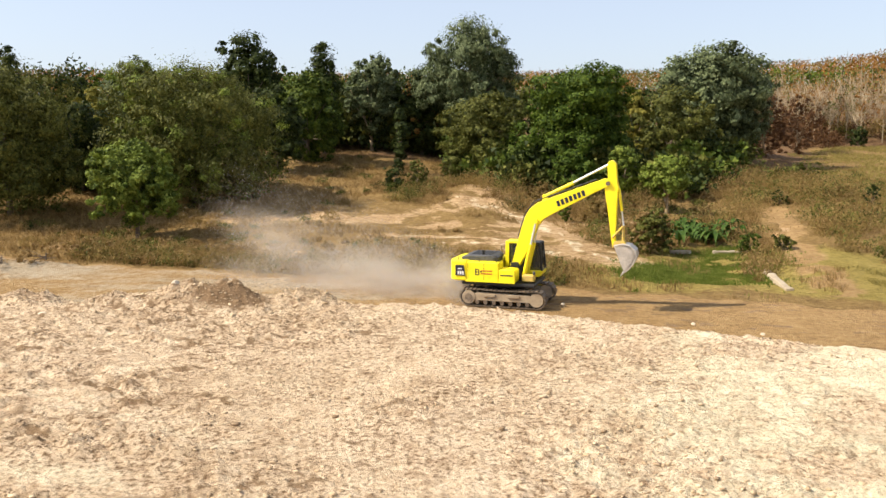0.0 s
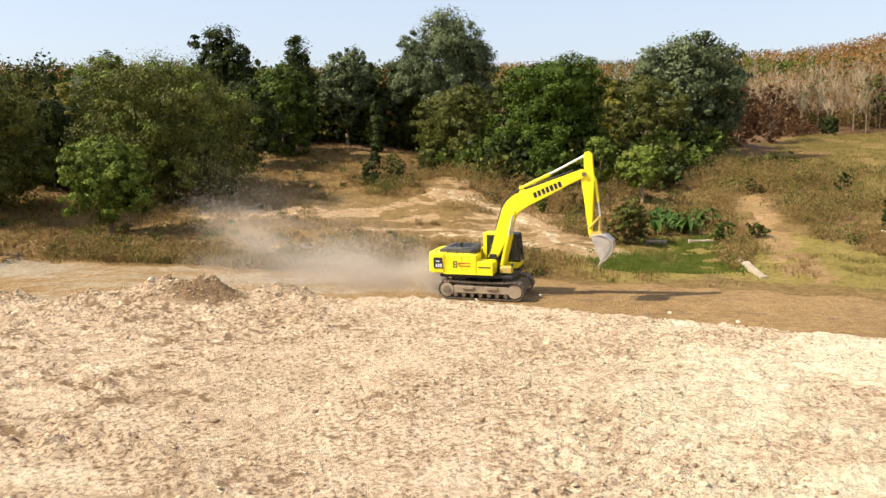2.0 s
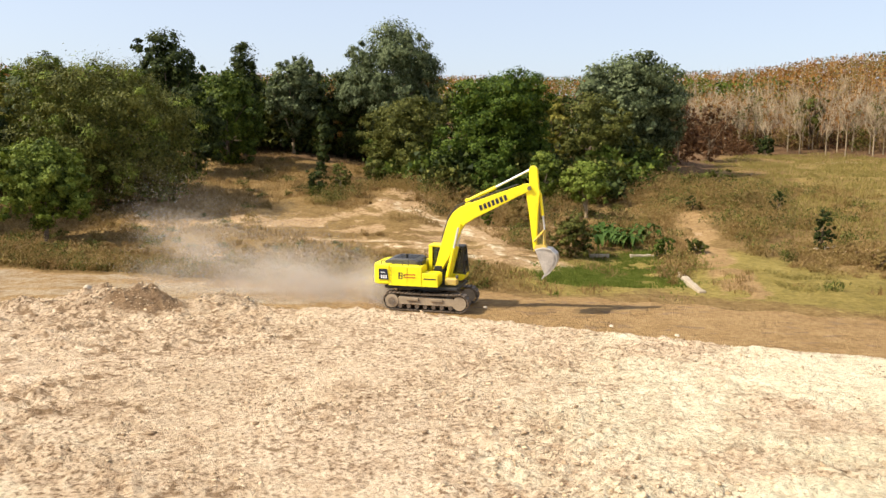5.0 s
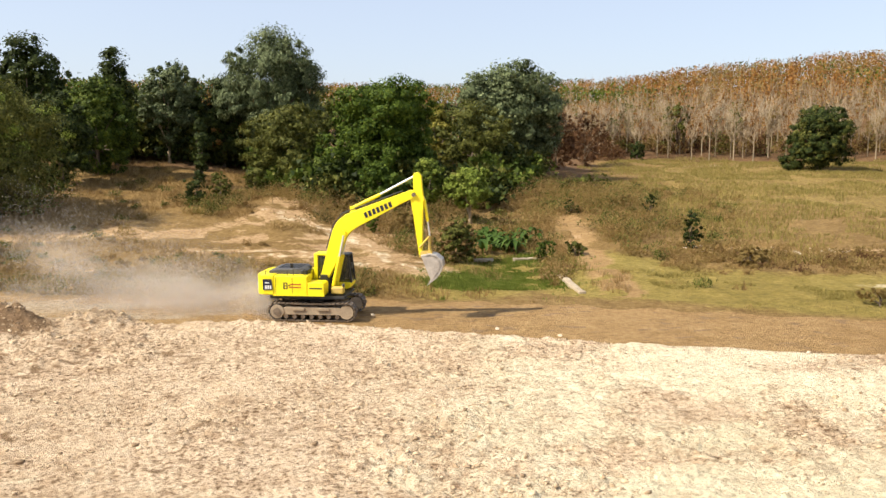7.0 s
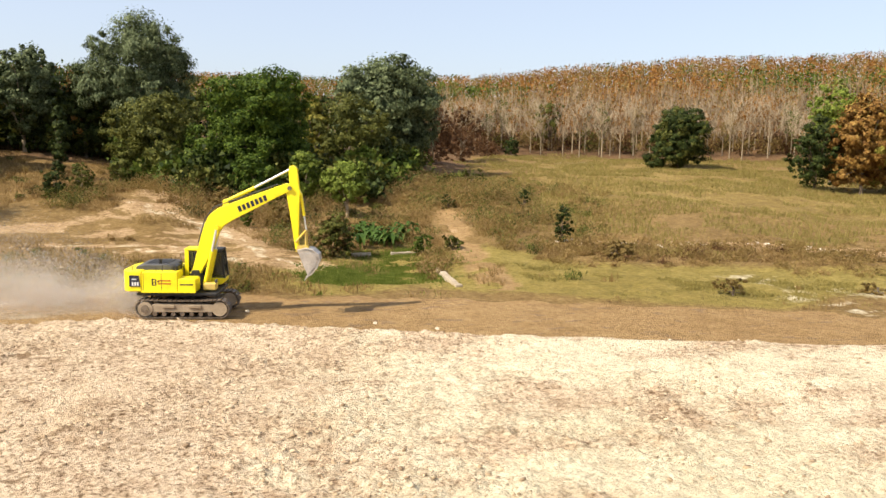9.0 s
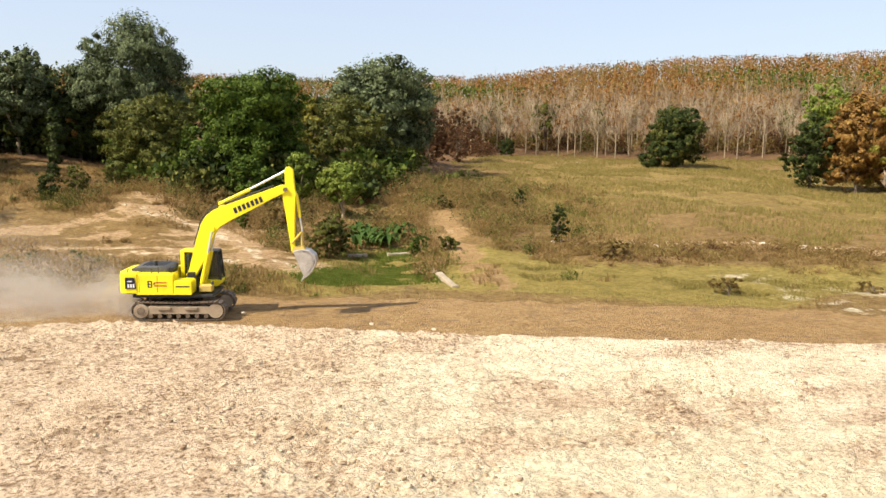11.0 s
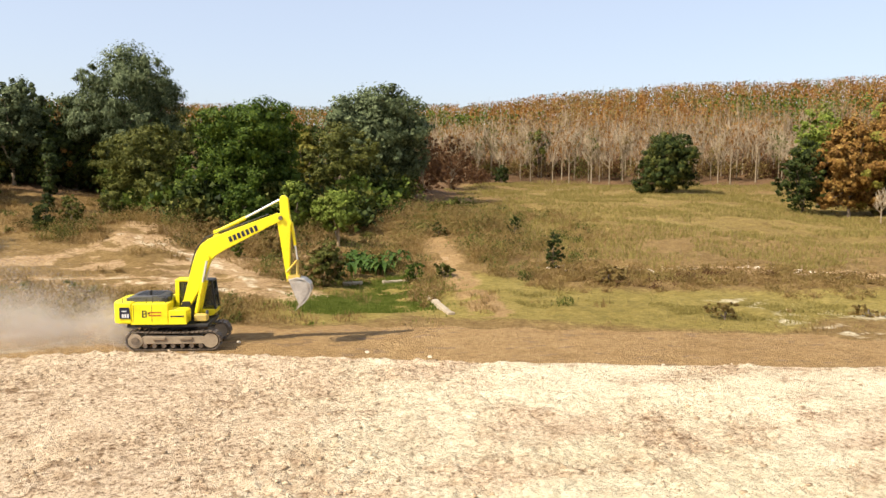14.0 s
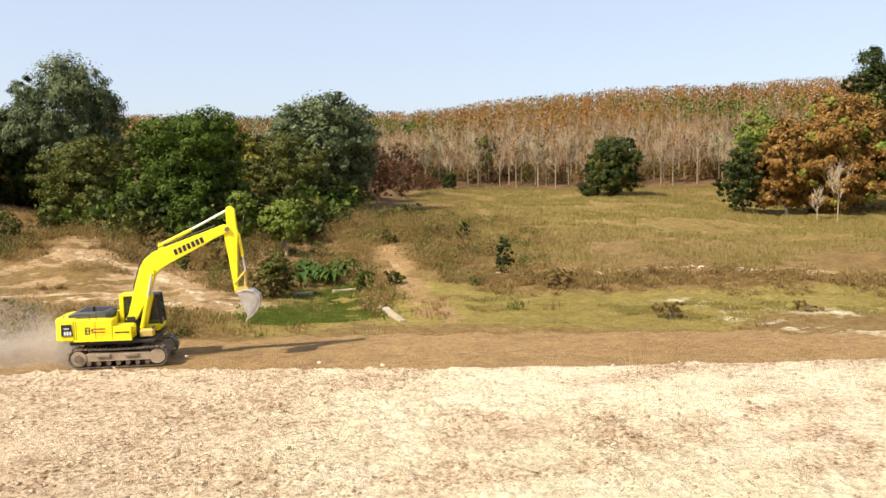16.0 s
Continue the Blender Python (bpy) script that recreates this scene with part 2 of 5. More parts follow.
def thing(name, m, label, category, group="", kind=""):
    e = new(name)
    e.empty_display_size = 0.3
    e.matrix_world = m
    return tagged(e, label, category, group, kind)


def bm_box(x0, x1, y0, y1, z0, z1, bevel=0.03, bm=None):
    own = bmesh.new()
    bmesh.ops.create_cube(own, size=1.0)
    for v in own.verts:
        v.co = Vector(((x0 + x1) / 2 + v.co.x * (x1 - x0), (y0 + y1) / 2 + v.co.y * (y1 - y0), (z0 + z1) / 2 + v.co.z * (z1 - z0)))
    if bevel:
        bmesh.ops.bevel(own, geom=own.edges[:], offset=bevel, segments=2, affect="EDGES", profile=0.5)
    return join(bm, own)


def join(bm, own):
    if bm is None:
        return own
    me = bpy.data.meshes.new("tmp")
    own.to_mesh(me)
    own.free()
    bm.from_mesh(me)
    bpy.data.meshes.remove(me)
    return bm


def bm_prism(profile, y0, y1, bevel=0.03, bm=None):
    """A profile in x and z, made thick along y."""
    own = bmesh.new()
    a = [own.verts.new((x, y0, z)) for x, z in profile]
    b = [own.verts.new((x, y1, z)) for x, z in profile]
    own.faces.new(a)
    own.faces.new(b[::-1])
    n = len(profile)
    for i in range(n):
        own.faces.new((a[i], b[i], b[(i + 1) % n], a[(i + 1) % n]))
    bmesh.ops.recalc_face_normals(own, faces=own.faces[:])
    if bevel:
        bmesh.ops.bevel(own, geom=own.edges[:], offset=bevel, segments=2, affect="EDGES", profile=0.5)
    return join(bm, own)


def bm_rod(p, q, r0, r1=None, seg=14, bm=None):
    own = bmesh.new()
    p, q = Vector(p), Vector(q)
    d = q - p
    bmesh.ops.create_cone(own, cap_ends=True, segments=seg, radius1=r0, radius2=r0 if r1 is None else r1, depth=d.length)
    m = Matrix.Translation((p + q) / 2) @ d.to_track_quat("Z", "Y").to_matrix().to_4x4()
    bmesh.ops.transform(own, matrix=m, verts=own.verts[:])
    return join(bm, own)


def tubes(name, lines, mat, seg=6):
    """Tapered limbs: each line is a list of (x, y, z, radius)."""
    verts, faces = [], []
    for line in lines:
        start = len(verts)
        for k, (x, y, z, r) in enumerate(line):
            here = Vector((x, y, z))
            a, c = Vector(line[max(k - 1, 0)][:3]), Vector(line[min(k + 1, len(line) - 1)][:3])
            d = (c - a).normalized() if (c - a).length > 1e-6 else Vector((0, 0, 1))
            u = d.cross(Vector((0.3, 0.9, 0.1))).normalized()
            w = d.cross(u)
            for s in range(seg):
                ang = 2 * math.pi * s / seg
                verts.append(here + (u * math.cos(ang) + w * math.sin(ang)) * r)
        for k in range(len(line) - 1):
            for s in range(seg):
                i, j = start + k * seg + s, start + k * seg + (s + 1) % seg
                faces.append((i, j, j + seg, i + seg))
        faces.append(tuple(start + (len(line) - 1) * seg + s for s in range(seg)))
    return mesh_from(name, verts, faces, mat, True)


# ---- lie of the land ----
def lattice(ix, iy, seed):
    n = (ix.astype(np.int64) * 374761393 + iy.astype(np.int64) * 668265263 + seed * 974634777) & 0xFFFFFFFF
    n = ((n ^ (n >> 13)) * 1274126177) & 0xFFFFFFFF
    n = ((n ^ (n >> 16)) * 2246822519) & 0xFFFFFFFF
    return (n ^ (n >> 15)) / 0xFFFFFFFF


def vnoise(x, y, seed=0):
    ix, iy = np.floor(x), np.floor(y)
    fx, fy = x - ix, y - iy
    fx, fy = fx * fx * (3 - 2 * fx), fy * fy * (3 - 2 * fy)
    a, b = lattice(ix, iy, seed), lattice(ix + 1, iy, seed)
    c, d = lattice(ix, iy + 1, seed), lattice(ix + 1, iy + 1, seed)
    return (a * (1 - fx) + b * fx) * (1 - fy) + (c * (1 - fx) + d * fx) * fy


def fbm(x, y, seed=0, octaves=4, gain=0.5):
    total, amp, norm = 0.0, 1.0, 0.0
    for k in range(octaves):
        total = total + amp * vnoise(x * 2 ** k + 17.3 * k, y * 2 ** k - 9.1 * k, seed + k)
        norm, amp = norm + amp, amp * gain
    return total / norm


def step(a, b, v):
    t = np.clip((v - a) / (b - a), 0, 1)
    return t * t * (3 - 2 * t)


# height over distance, by bearing (degrees from +y towards +x)
DIST = [0, 30, 44, 55, 65, 78, 90, 105, 120, 150, 180, 300, 450, 600, 900, 4000]
BEARING = [-40, -12, -5, 3, 10, 18, 25, 32, 40, 49, 60]
HEIGHT = [
    [0, 0, 0, 0.0, 0.8, 2.2, 3.8, 5.8, 7.0, 8.5, 10, 18, 28, 37, 40, 40],
    [0, 0, 0, 0.0, 0.8, 2.1, 3.8, 5.8, 7.0, 8.5, 10, 18, 29, 38, 40, 40],
    [0, 0, 0, 0.1, 0.8, 2.0, 3.6, 5.6, 6.8, 8.2, 10, 18, 30, 40, 42, 42],
    [0, 0, 0, 0.3, 1.1, 2.6, 3.0, 4.0, 5.2, 7.0, 9.0, 18, 30, 40, 42, 42],
    [0, 0, 0, 0.3, 0.9, 1.5, 2.1, 3.4, 4.6, 6.2, 8.0, 18, 30, 40, 42, 42],
    [0, 0, 0, 0.1, 0.4, 1.3, 2.5, 4.0, 4.8, 5.6, 7.0, 18, 30, 40, 42, 42],
    [0, 0, 0, 0.2, 0.8, 1.5, 2.3, 3.2, 3.8, 4.5, 5.4, 20, 32.5, 40, 42, 42],
    [0, 0, 0, 0.1, 0.6, 1.2, 1.8, 2.5, 3.1, 4.0, 5.0, 24, 38, 47, 50, 50],
    [0, 0, 0, 0.1, 0.5, 1.1, 1.7, 2.4, 3.0, 4.2, 5.0, 26, 42, 50, 53, 53],
    [0, 0, 0, 0.1, 0.4, 0.7, 0.9, 1.1, 1.3, 3.0, 5.0, 26, 42.5, 52, 55, 55],
    [0, 0, 0, 0.1, 0.4, 0.7, 0.9, 1.1, 1.3, 3.0, 5.0, 26, 42.5, 52, 55, 55],
]
CREST_X = [-70, -45, -19.8, -15.7, -7.9, 0.4, 5.2, 9.3, 13, 18.4, 22.9, 28.7, 33, 50]
CREST_Y = [34, 35.6, 36.4, 36.2, 36.8, 36.4, 34.3, 31.6, 29.7, 27.3, 25, 22.4, 20, 9]
VERGE_X = [-70, -45, -28.9, -17, -7.9, 3.5, 11.6, 18.6, 22.3, 28.6, 33.3, 60]
VERGE_Y = [60, 56, 52, 49.2, 45.5, 42.8, 39.4, 36.2, 34, 31, 27.9, 13]
# heaps of spoil: x, y, half length, half depth, height
HEAPS = [(-12.2, 36.8, 3.0, 1.5, 1.0), (-10.0, 36.5, 2.2, 1.3, 0.75), (-6.4, 37.2, 1.9, 0.9, 0.8), (-19.6, 37.2, 2.4, 1.1, 0.9), (-15.5, 36.5, 1.8, 0.9, 0.5)]

STREAK_A = [(-12.3, 23.6), (-6.8, 20.4), (-3.2, 19.0), (-1.2, 18.0)]      # smooth wheel marks
STREAK_B = [(-13.0, 18.3), (-10.5, 18.1), (-6.5, 17.2)]


def land(x, y):
    """The lie of the land, without clods."""
    x, y = np.asarray(x, float), np.asarray(y, float)
    r, az = np.hypot(x, y), np.degrees(np.arctan2(x, y))
    cols = np.stack([np.interp(r, DIST, h) for h in HEIGHT])
    pos = np.interp(np.clip(az, -40, 60), BEARING, np.arange(len(BEARING)))
    i = np.minimum(pos.astype(int), len(BEARING) - 2)
    f = pos - i
    f = f * f * (3 - 2 * f)
    k = np.arange(r.size).reshape(r.shape)
    flat = cols.reshape(len(BEARING), -1)
    z = flat[i.ravel(), k.ravel()].reshape(r.shape) * (1 - f) + flat[i.ravel() + 1, k.ravel()].reshape(r.shape) * f
    side = step(75, 130, np.abs(az - 10))
    z = z * (1 - side) + side * np.minimum(r * 0.02, 6)
    z = z + step(48, 70, r) * (1 - step(150, 260, r)) * (fbm(x / 9, y / 9, 5, 3) - 0.5) * 1.2
    pale = step(0.6, -0.6, y - np.interp(x, CREST_X, CREST_Y))
    z = z + pale * (0.28 + 0.14 * (fbm(x / 5, y / 5, 8, 2) - 0.5))
    z = z + 4.4 * step(10, 2, r)
    for hx, hy, a, b, h in HEAPS:
        q = ((x - hx) / a) ** 2 + ((y - hy) / b) ** 2
        z = z + h * np.exp(-q * 1.3) * (0.75 + 0.5 * fbm(x * 1.3, y * 1.3, 21, 3))
    # gully bed
    q = ((x - 16.5) / 4.5) ** 2 + ((y - 49) / 6.5) ** 2
    return z - 0.5 * np.exp(-q * 1.5)


def land1(x, y):
    return float(land(np.array([x]), np.array([y]))[0])


def at(az, r):
    a = radians(az)
    return r * math.sin(a), r * math.cos(a)


def near_line(x, y, pts, width):
    """How near points lie to a broken line, 1 on it to 0 at width."""
    best = np.full(x.shape, 1e9)
    for (ax, ay), (bx, by) in zip(pts, pts[1:]):
        dx, dy = bx - ax, by - ay
        t = np.clip(((x - ax) * dx + (y - ay) * dy) / (dx * dx + dy * dy), 0, 1)
        best = np.minimum(best, np.hypot(x - ax - t * dx, y - ay - t * dy))
    return np.clip(1 - best / width, 0, 1)


def polar(*pairs):
    return [at(a, r) for a, r in pairs]


# pale washed-out paths on the bank: line, half width
ERODED = [(polar((1.2, 75), (5.8, 68), (7.8, 61), (10.5, 53.5), (13.2, 50)), 1.0), (polar((0.5, 57), (3.5, 56.5), (6.5, 53.5)), 1.3), (polar((3.0, 59), (6.0, 55.5), (9.0, 52)), 1.0),
          (polar((9.5, 54.5), (11.5, 54), (14.2, 50.5)), 1.1), (polar((-6, 61), (-1, 60), (3, 58)), 0.7)]


def eroded(x, y, more=0.0):
    return np.maximum.reduce([near_line(np.asarray(x, float), np.asarray(y, float), pts, w + more) for pts, w in ERODED])


def soil(x, y):
    """Weights of pale soil and track, and the height of their clods."""
    az = np.degrees(np.arctan2(x, y))
    crest, verge = np.interp(x, CREST_X, CREST_Y), np.interp(x, VERGE_X, VERGE_Y)
    wob = (fbm(x / 1.6, y / 1.6, 31, 3) - 0.5)
    pale = step(0.5, -0.5, y - crest + wob * 1.6)
    road = step(0.7, -0.7, y - verge + wob * 2.2) * (1 - pale)
    rough = pale * (1 - 0.8 * np.clip(near_line(x, y, STREAK_A, 0.7) + near_line(x, y, STREAK_B, 1.6), 0, 1)) * (1 - 0.6 * step(0.5, 0.64, fbm(x / 6, y / 4, 77, 2))) * (0.72 + 0.28 * step(20, -10, az))
    rough = rough * step(10, 14, np.hypot(x, y))
    clod = np.abs(fbm(x / 0.7, y / 0.4, 41, 4, 0.6) - 0.5) * 2
    z = rough * (0.13 * (1 - clod) ** 3 * step(0.35, 0.65, fbm(x / 1.7, y / 1.1, 50, 2)) + 0.30 * np.maximum(fbm(x / 0.4, y / 0.3, 46, 2, 0.6) - 0.5, -0.12) + 0.17 * (fbm(x / 0.2, y / 0.18, 47, 2, 0.6) - 0.5))
    z = z + road * 0.05 * (fbm(x / 0.9, y / 0.6, 61, 3) - 0.5)
    for hx, hy, a, b, h in HEAPS:
        z = z + np.exp(-(((x - hx) / a) ** 2 + ((y - hy) / b) ** 2) * 1.6) * 0.55 * (fbm(x / 0.5, y / 0.5, 91, 3) - 0.5)
        pale = np.maximum(pale, step(1.7, 0.9, ((x - hx) / a) ** 2 + ((y - hy) / b) ** 2))
        road = road * (1 - pale)
    return pale, road, z


def ground_sheet():
    rs = [0.02, 2, 3.5, 5, 6.5, 8, 9.5, 11, 12]
    while rs[-1] < 46:
        rs.append(rs[-1] + (0.5 if rs[-1] < 13 else 0.1))
    while rs[-1] < 4000:
        rs.append(rs[-1] * (1.009 if rs[-1] < 130 else 1.03 if rs[-1] < 700 else 1.25))
    azs = list(np.arange(-35, 62, 0.25)) + list(np.arange(63, 325, 4.0))
    R, A = np.meshgrid(np.array(rs), np.radians(azs), indexing="ij")
    x, y = R * np.sin(A), R * np.cos(A)
    z = land(x, y)
    az = np.degrees(np.arctan2(x, y))
    pale, road, rise = soil(x, y)
    z = z + rise
    off = (1 - pale) * (1 - road) * step(200, 120, R)
    z = z + off * 0.35 * (fbm(x / 1.8, y / 1.8, 71, 3) - 0.5)
    # kinds of ground
    bare = np.zeros_like(x)
    for pts, w in ((polar((-14, 70), (-7, 69), (-1, 68), (3, 74), (4, 84)), 3.6), (polar((-1, 66), (5, 62), (9, 57), (12, 52), (14, 49)), 2.6),
                   (polar((6, 64), (9, 60), (11, 55)), 3.0), (polar((22.2, 76), (23.4, 64)), 0.5),
                   (polar((8.5, 66), (12.5, 68), (13, 60)), 2.6), (polar((31, 61), (36, 63), (42, 64), (52, 66)), 2.2), (polar((-30, 62), (-20, 60), (-10, 56)), 1.2)):
        bare = np.maximum(bare, near_line(x, y, pts, w * 1.2))
    bare = bare * step(0.3, 0.6, fbm(x / 2.6, y / 2.0, 29, 4, 0.6))
    road = np.maximum(road, 0.85 * np.clip(1.6 * near_line(x, y, polar((22.3, 78), (23.4, 62), (25.4, 50), (26.5, 45)), 1.9), 0, 1) * step(0.25, 0.5, fbm(x / 1.5, y / 1.5, 23, 3)))
    bare = np.maximum(bare, 0.6 * eroded(x, y, 2.2) * step(0.3, 0.55, fbm(x / 1.4, y / 0.9, 35, 3, 0.6)))
    white = np.zeros_like(x)
    for pts, w in ((polar((43, 52), (47, 50), (52, 50), (60, 53)), 3.6), (polar((45, 47), (50, 45), (58, 45)), 2.4), (polar((30.5, 159), (36, 160)), 3.0), (polar((2, 72), (4, 69), (7, 62)), 0.8)):
        white = np.maximum(white, near_line(x, y, pts, w * 1.15))
    white = white * step(0.32, 0.66, fbm(x / 1.3, y / 0.7, 19, 4, 0.65)) * 0.52
    white = np.maximum(white, 0.5 * np.clip(1.5 * eroded(x, y), 0, 1) * step(0.36, 0.66, fbm(x / 0.7, y / 0.5, 39, 4, 0.65)))
    green = np.maximum(near_line(x, y, polar((15, 47), (17, 50), (19.5, 50), (18, 55)), 7.5), near_line(x, y, polar((25, 55), (29, 51), (38, 50), (46, 52), (58, 58)), 7.5))
    green = np.maximum(green, near_line(x, y, polar((24, 47), (34, 45), (44, 46)), 5.0))
    green = np.maximum(green, 0.36 * step(58, 75, R) * step(24, 30, az) * step(176, 150, R))
    green = green * (1 - 0.6 * step(56, 66, R) * (1 - step(78, 95, R)) * step(24, 30, az))
    hx, hy = HEAPS[1][:2]
    dark = np.exp(-(((x - hx - 0.3) / 2.2) ** 2 + ((y - hy + 0.6) / 1.0) ** 2) * 1.2) * 1.1
    # Fine dark specks: dark clods and the shade between them, put into colour.
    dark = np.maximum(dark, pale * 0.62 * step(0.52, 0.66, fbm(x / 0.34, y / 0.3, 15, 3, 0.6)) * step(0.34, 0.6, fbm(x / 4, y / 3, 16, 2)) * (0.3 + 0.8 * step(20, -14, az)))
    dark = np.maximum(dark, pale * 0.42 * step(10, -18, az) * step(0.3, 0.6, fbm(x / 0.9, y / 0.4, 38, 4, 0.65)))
    for hx, hy, a, b, h in HEAPS:
        dark = np.maximum(dark, 0.5 * np.exp(-(((x - hx) / a) ** 2 + ((y - hy) / b) ** 2) * 1.2))
    dark = dark * step(10, 14, R)
    streak = (near_line(x, y, STREAK_A, 0.9) + near_line(x, y, STREAK_B, 1.9)) * (0.4 + 0.6 * step(0.3, 0.6, fbm(x / 0.8, y / 0.5, 36, 3)))
    white = np.maximum(white, 0.36 * np.clip(streak, 0, 1))
    dark = dark * (1 - 0.8 * np.clip(streak, 0, 1))
    white = np.maximum(white, pale * (0.1 + 0.62 * step(-6, 36, az)) * step(0.02, 0.72, fbm(x / 3.0, y / 2.0, 33, 4, 0.6)))
    dark = np.maximum(dark, road * 0.6 * step(0.6, 0.7, fbm(x / 0.8, y / 0.35, 43, 3, 0.6)) * step(-2, 8, az))
    dusty = road * step(14, -10, az) * (0.35 + 0.3 * step(0.25, 0.65, fbm(x / 6, y / 1.6, 37, 3)))
    wood = step(95, 118, R) * (1 - step(22, 26, az)) + step(170, 182, R) * step(22, 26, az)
    me = bpy.data.meshes.new("ground")
    n, mcount = x.shape
    me.vertices.add(n * mcount)
    me.vertices.foreach_set("co", np.stack([x, y, z], -1).astype(np.float32).ravel())
    i, j = np.meshgrid(np.arange(n - 1), np.arange(mcount), indexing="ij")
    j2 = (j + 1) % mcount
    quads = np.stack([i * mcount + j, (i + 1) * mcount + j, (i + 1) * mcount + j2, i * mcount + j2], -1).reshape(-1, 4)[:, ::-1]
    cap = np.arange(mcount, dtype=np.int32)[::-1]
    me.loops.add(quads.size + mcount)
    me.loops.foreach_set("vertex_index", np.r_[quads.astype(np.int32).ravel(), cap])
    me.polygons.add(len(quads) + 1)
    me.polygons.foreach_set("loop_start", np.arange(0, quads.size + 4, 4, dtype=np.int32))
    me.polygons.foreach_set("use_smooth", np.ones(len(quads) + 1, bool))
    me.update(calc_edges=True)
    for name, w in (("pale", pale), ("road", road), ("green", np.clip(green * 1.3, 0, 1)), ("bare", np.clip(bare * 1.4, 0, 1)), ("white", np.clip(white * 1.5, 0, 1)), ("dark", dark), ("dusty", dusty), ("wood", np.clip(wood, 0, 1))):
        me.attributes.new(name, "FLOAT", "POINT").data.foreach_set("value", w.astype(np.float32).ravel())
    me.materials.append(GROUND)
    return tagged(new("ground", me), "bare pale soil, brown track and dry grassy banks", "ground", kind="structure")


ground_sheet()


# ---- plants ----
def unit(n, rng):
    v = rng.normal(size=(n, 3))
    return v / np.linalg.norm(v, axis=1, keepdims=True)


def leaf_faces(centres, size, rng, droop=0.0, slim=0.55, facing=None):
    """A small pointed leaf spray at each centre, turned to the light where a facing is given."""
    n = len(centres)
    u = unit(n, rng)
    u[:, 2] -= droop
    if facing is not None:
        nrm = facing + unit(n, rng) * 0.55
        nrm /= np.linalg.norm(nrm, axis=1, keepdims=True) + 1e-9
        u -= nrm * (u * nrm).sum(1, keepdims=True)
    u /= np.linalg.norm(u, axis=1, keepdims=True) + 1e-9
    w = np.cross(u, unit(n, rng) if facing is None else nrm)
    w /= np.linalg.norm(w, axis=1, keepdims=True) + 1e-9
    s = size * rng.uniform(0.6, 1.35, (n, 1))
    a, b = u * s * 0.55, w * s * 0.62 * slim
    return np.stack([centres - a * 0.8 + b, centres + a, centres - a * 0.8 - b], 1).reshape(-1, 3)


def crown_points(lobes, count, rng, clump=0.16, shell=0.62, facing=False):
    """Leaf places: many clumps on the outer part of each lobe, with gaps between, and a thinner inside."""
    lobes = np.array(lobes, float)
    area = (lobes[:, 3] * lobes[:, 4] + lobes[:, 4] * lobes[:, 5] + lobes[:, 3] * lobes[:, 5])
    nclump = max(30, count // 80)
    which = rng.choice(len(lobes), nclump, p=area / area.sum())
    d = unit(nclump, rng)
    rad = shell + (1.0 - shell) * rng.uniform(0, 1, (nclump, 1)) ** 0.6
    inner = rng.uniform(size=(nclump, 1)) < 0.16
    rad = np.where(inner, rng.uniform(0.1, shell, (nclump, 1)), rad)
    heart = lobes[which, :3] + d * lobes[which, 3:] * rad
    size = lobes[which, 3:].mean(1) * clump * 1.45 * rng.uniform(0.55, 1.5, nclump)
    pick = rng.integers(0, nclump, count)
    off = unit(count, rng) * rng.uniform(0, 1.25, (count, 1)) ** 0.6
    pts = heart[pick] + off * size[pick][:, None] * np.array([1, 1, 0.75])
    if not facing:
        return pts
    out = d[pick] * 0.75 + off * 0.6 + np.array([0, 0, 0.2])
    return pts, out / (np.linalg.norm(out, axis=1, keepdims=True) + 1e-9)


def make_lobes(half, height, rng, low=0.18, n=9, wide=0.52, dome=2.0):
    """Uneven lobes that fill a crown of that half width, from low * height to the top."""
    out = [(0, 0, height * (0.5 + low * 0.4), half * 0.66, half * 0.66, height * (0.5 - low * 0.45))]
    for k in range(n):
        ang = 2 * math.pi * (k + rng.uniform(-0.3, 0.3)) / n
        lv = low + 0.14 + (0.7 - low) * ((k * 0.618 + rng.uniform(0, 0.2)) % 1.0)
        reach = half * (1 - wide * 0.75) * math.sqrt(max(0.12, 1 - (lv - 0.4) ** 2 * dome)) * rng.uniform(0.85, 1.15)
        s = half * wide * rng.uniform(0.6, 1.0)
        out.append((reach * math.cos(ang), reach * math.sin(ang), height * lv, s, s, min(s * rng.uniform(0.8, 1.2), height * (1 - lv) + s * 0.15)))
    out.append((rng.uniform(-0.2, 0.2) * half, 0, height * 0.84, half * 0.42, half * 0.42, height * 0.16))
    return out


def trunk_lines(lobes, height, rng, girth, forks):
    lines = []
    lean = rng.uniform(-0.04, 0.04, 2) * height
    top = height * 0.6
    lines.append([(0, 0, -0.3, girth * 1.25), (0.1 * lean[0], 0.1 * lean[1], 0.5, girth), (lean[0] * 0.5, lean[1] * 0.5, top * 0.5, girth * 0.72), (lean[0], lean[1], top, girth * 0.35)])
    for k in range(forks):
        lx, ly, lz = lobes[1 + k % (len(lobes) - 1)][:3]
        z0 = height * rng.uniform(0.1, 0.4)
        mid = (lx * 0.45 + rng.uniform(-0.2, 0.2), ly * 0.45, z0 + (lz - z0) * 0.6)
        lines.append([(lean[0] * z0 / top * 0.5, lean[1] * z0 / top * 0.5, z0, girth * 0.55), (*mid, girth * 0.36), (lx, ly, lz, girth * 0.12)])
    return lines


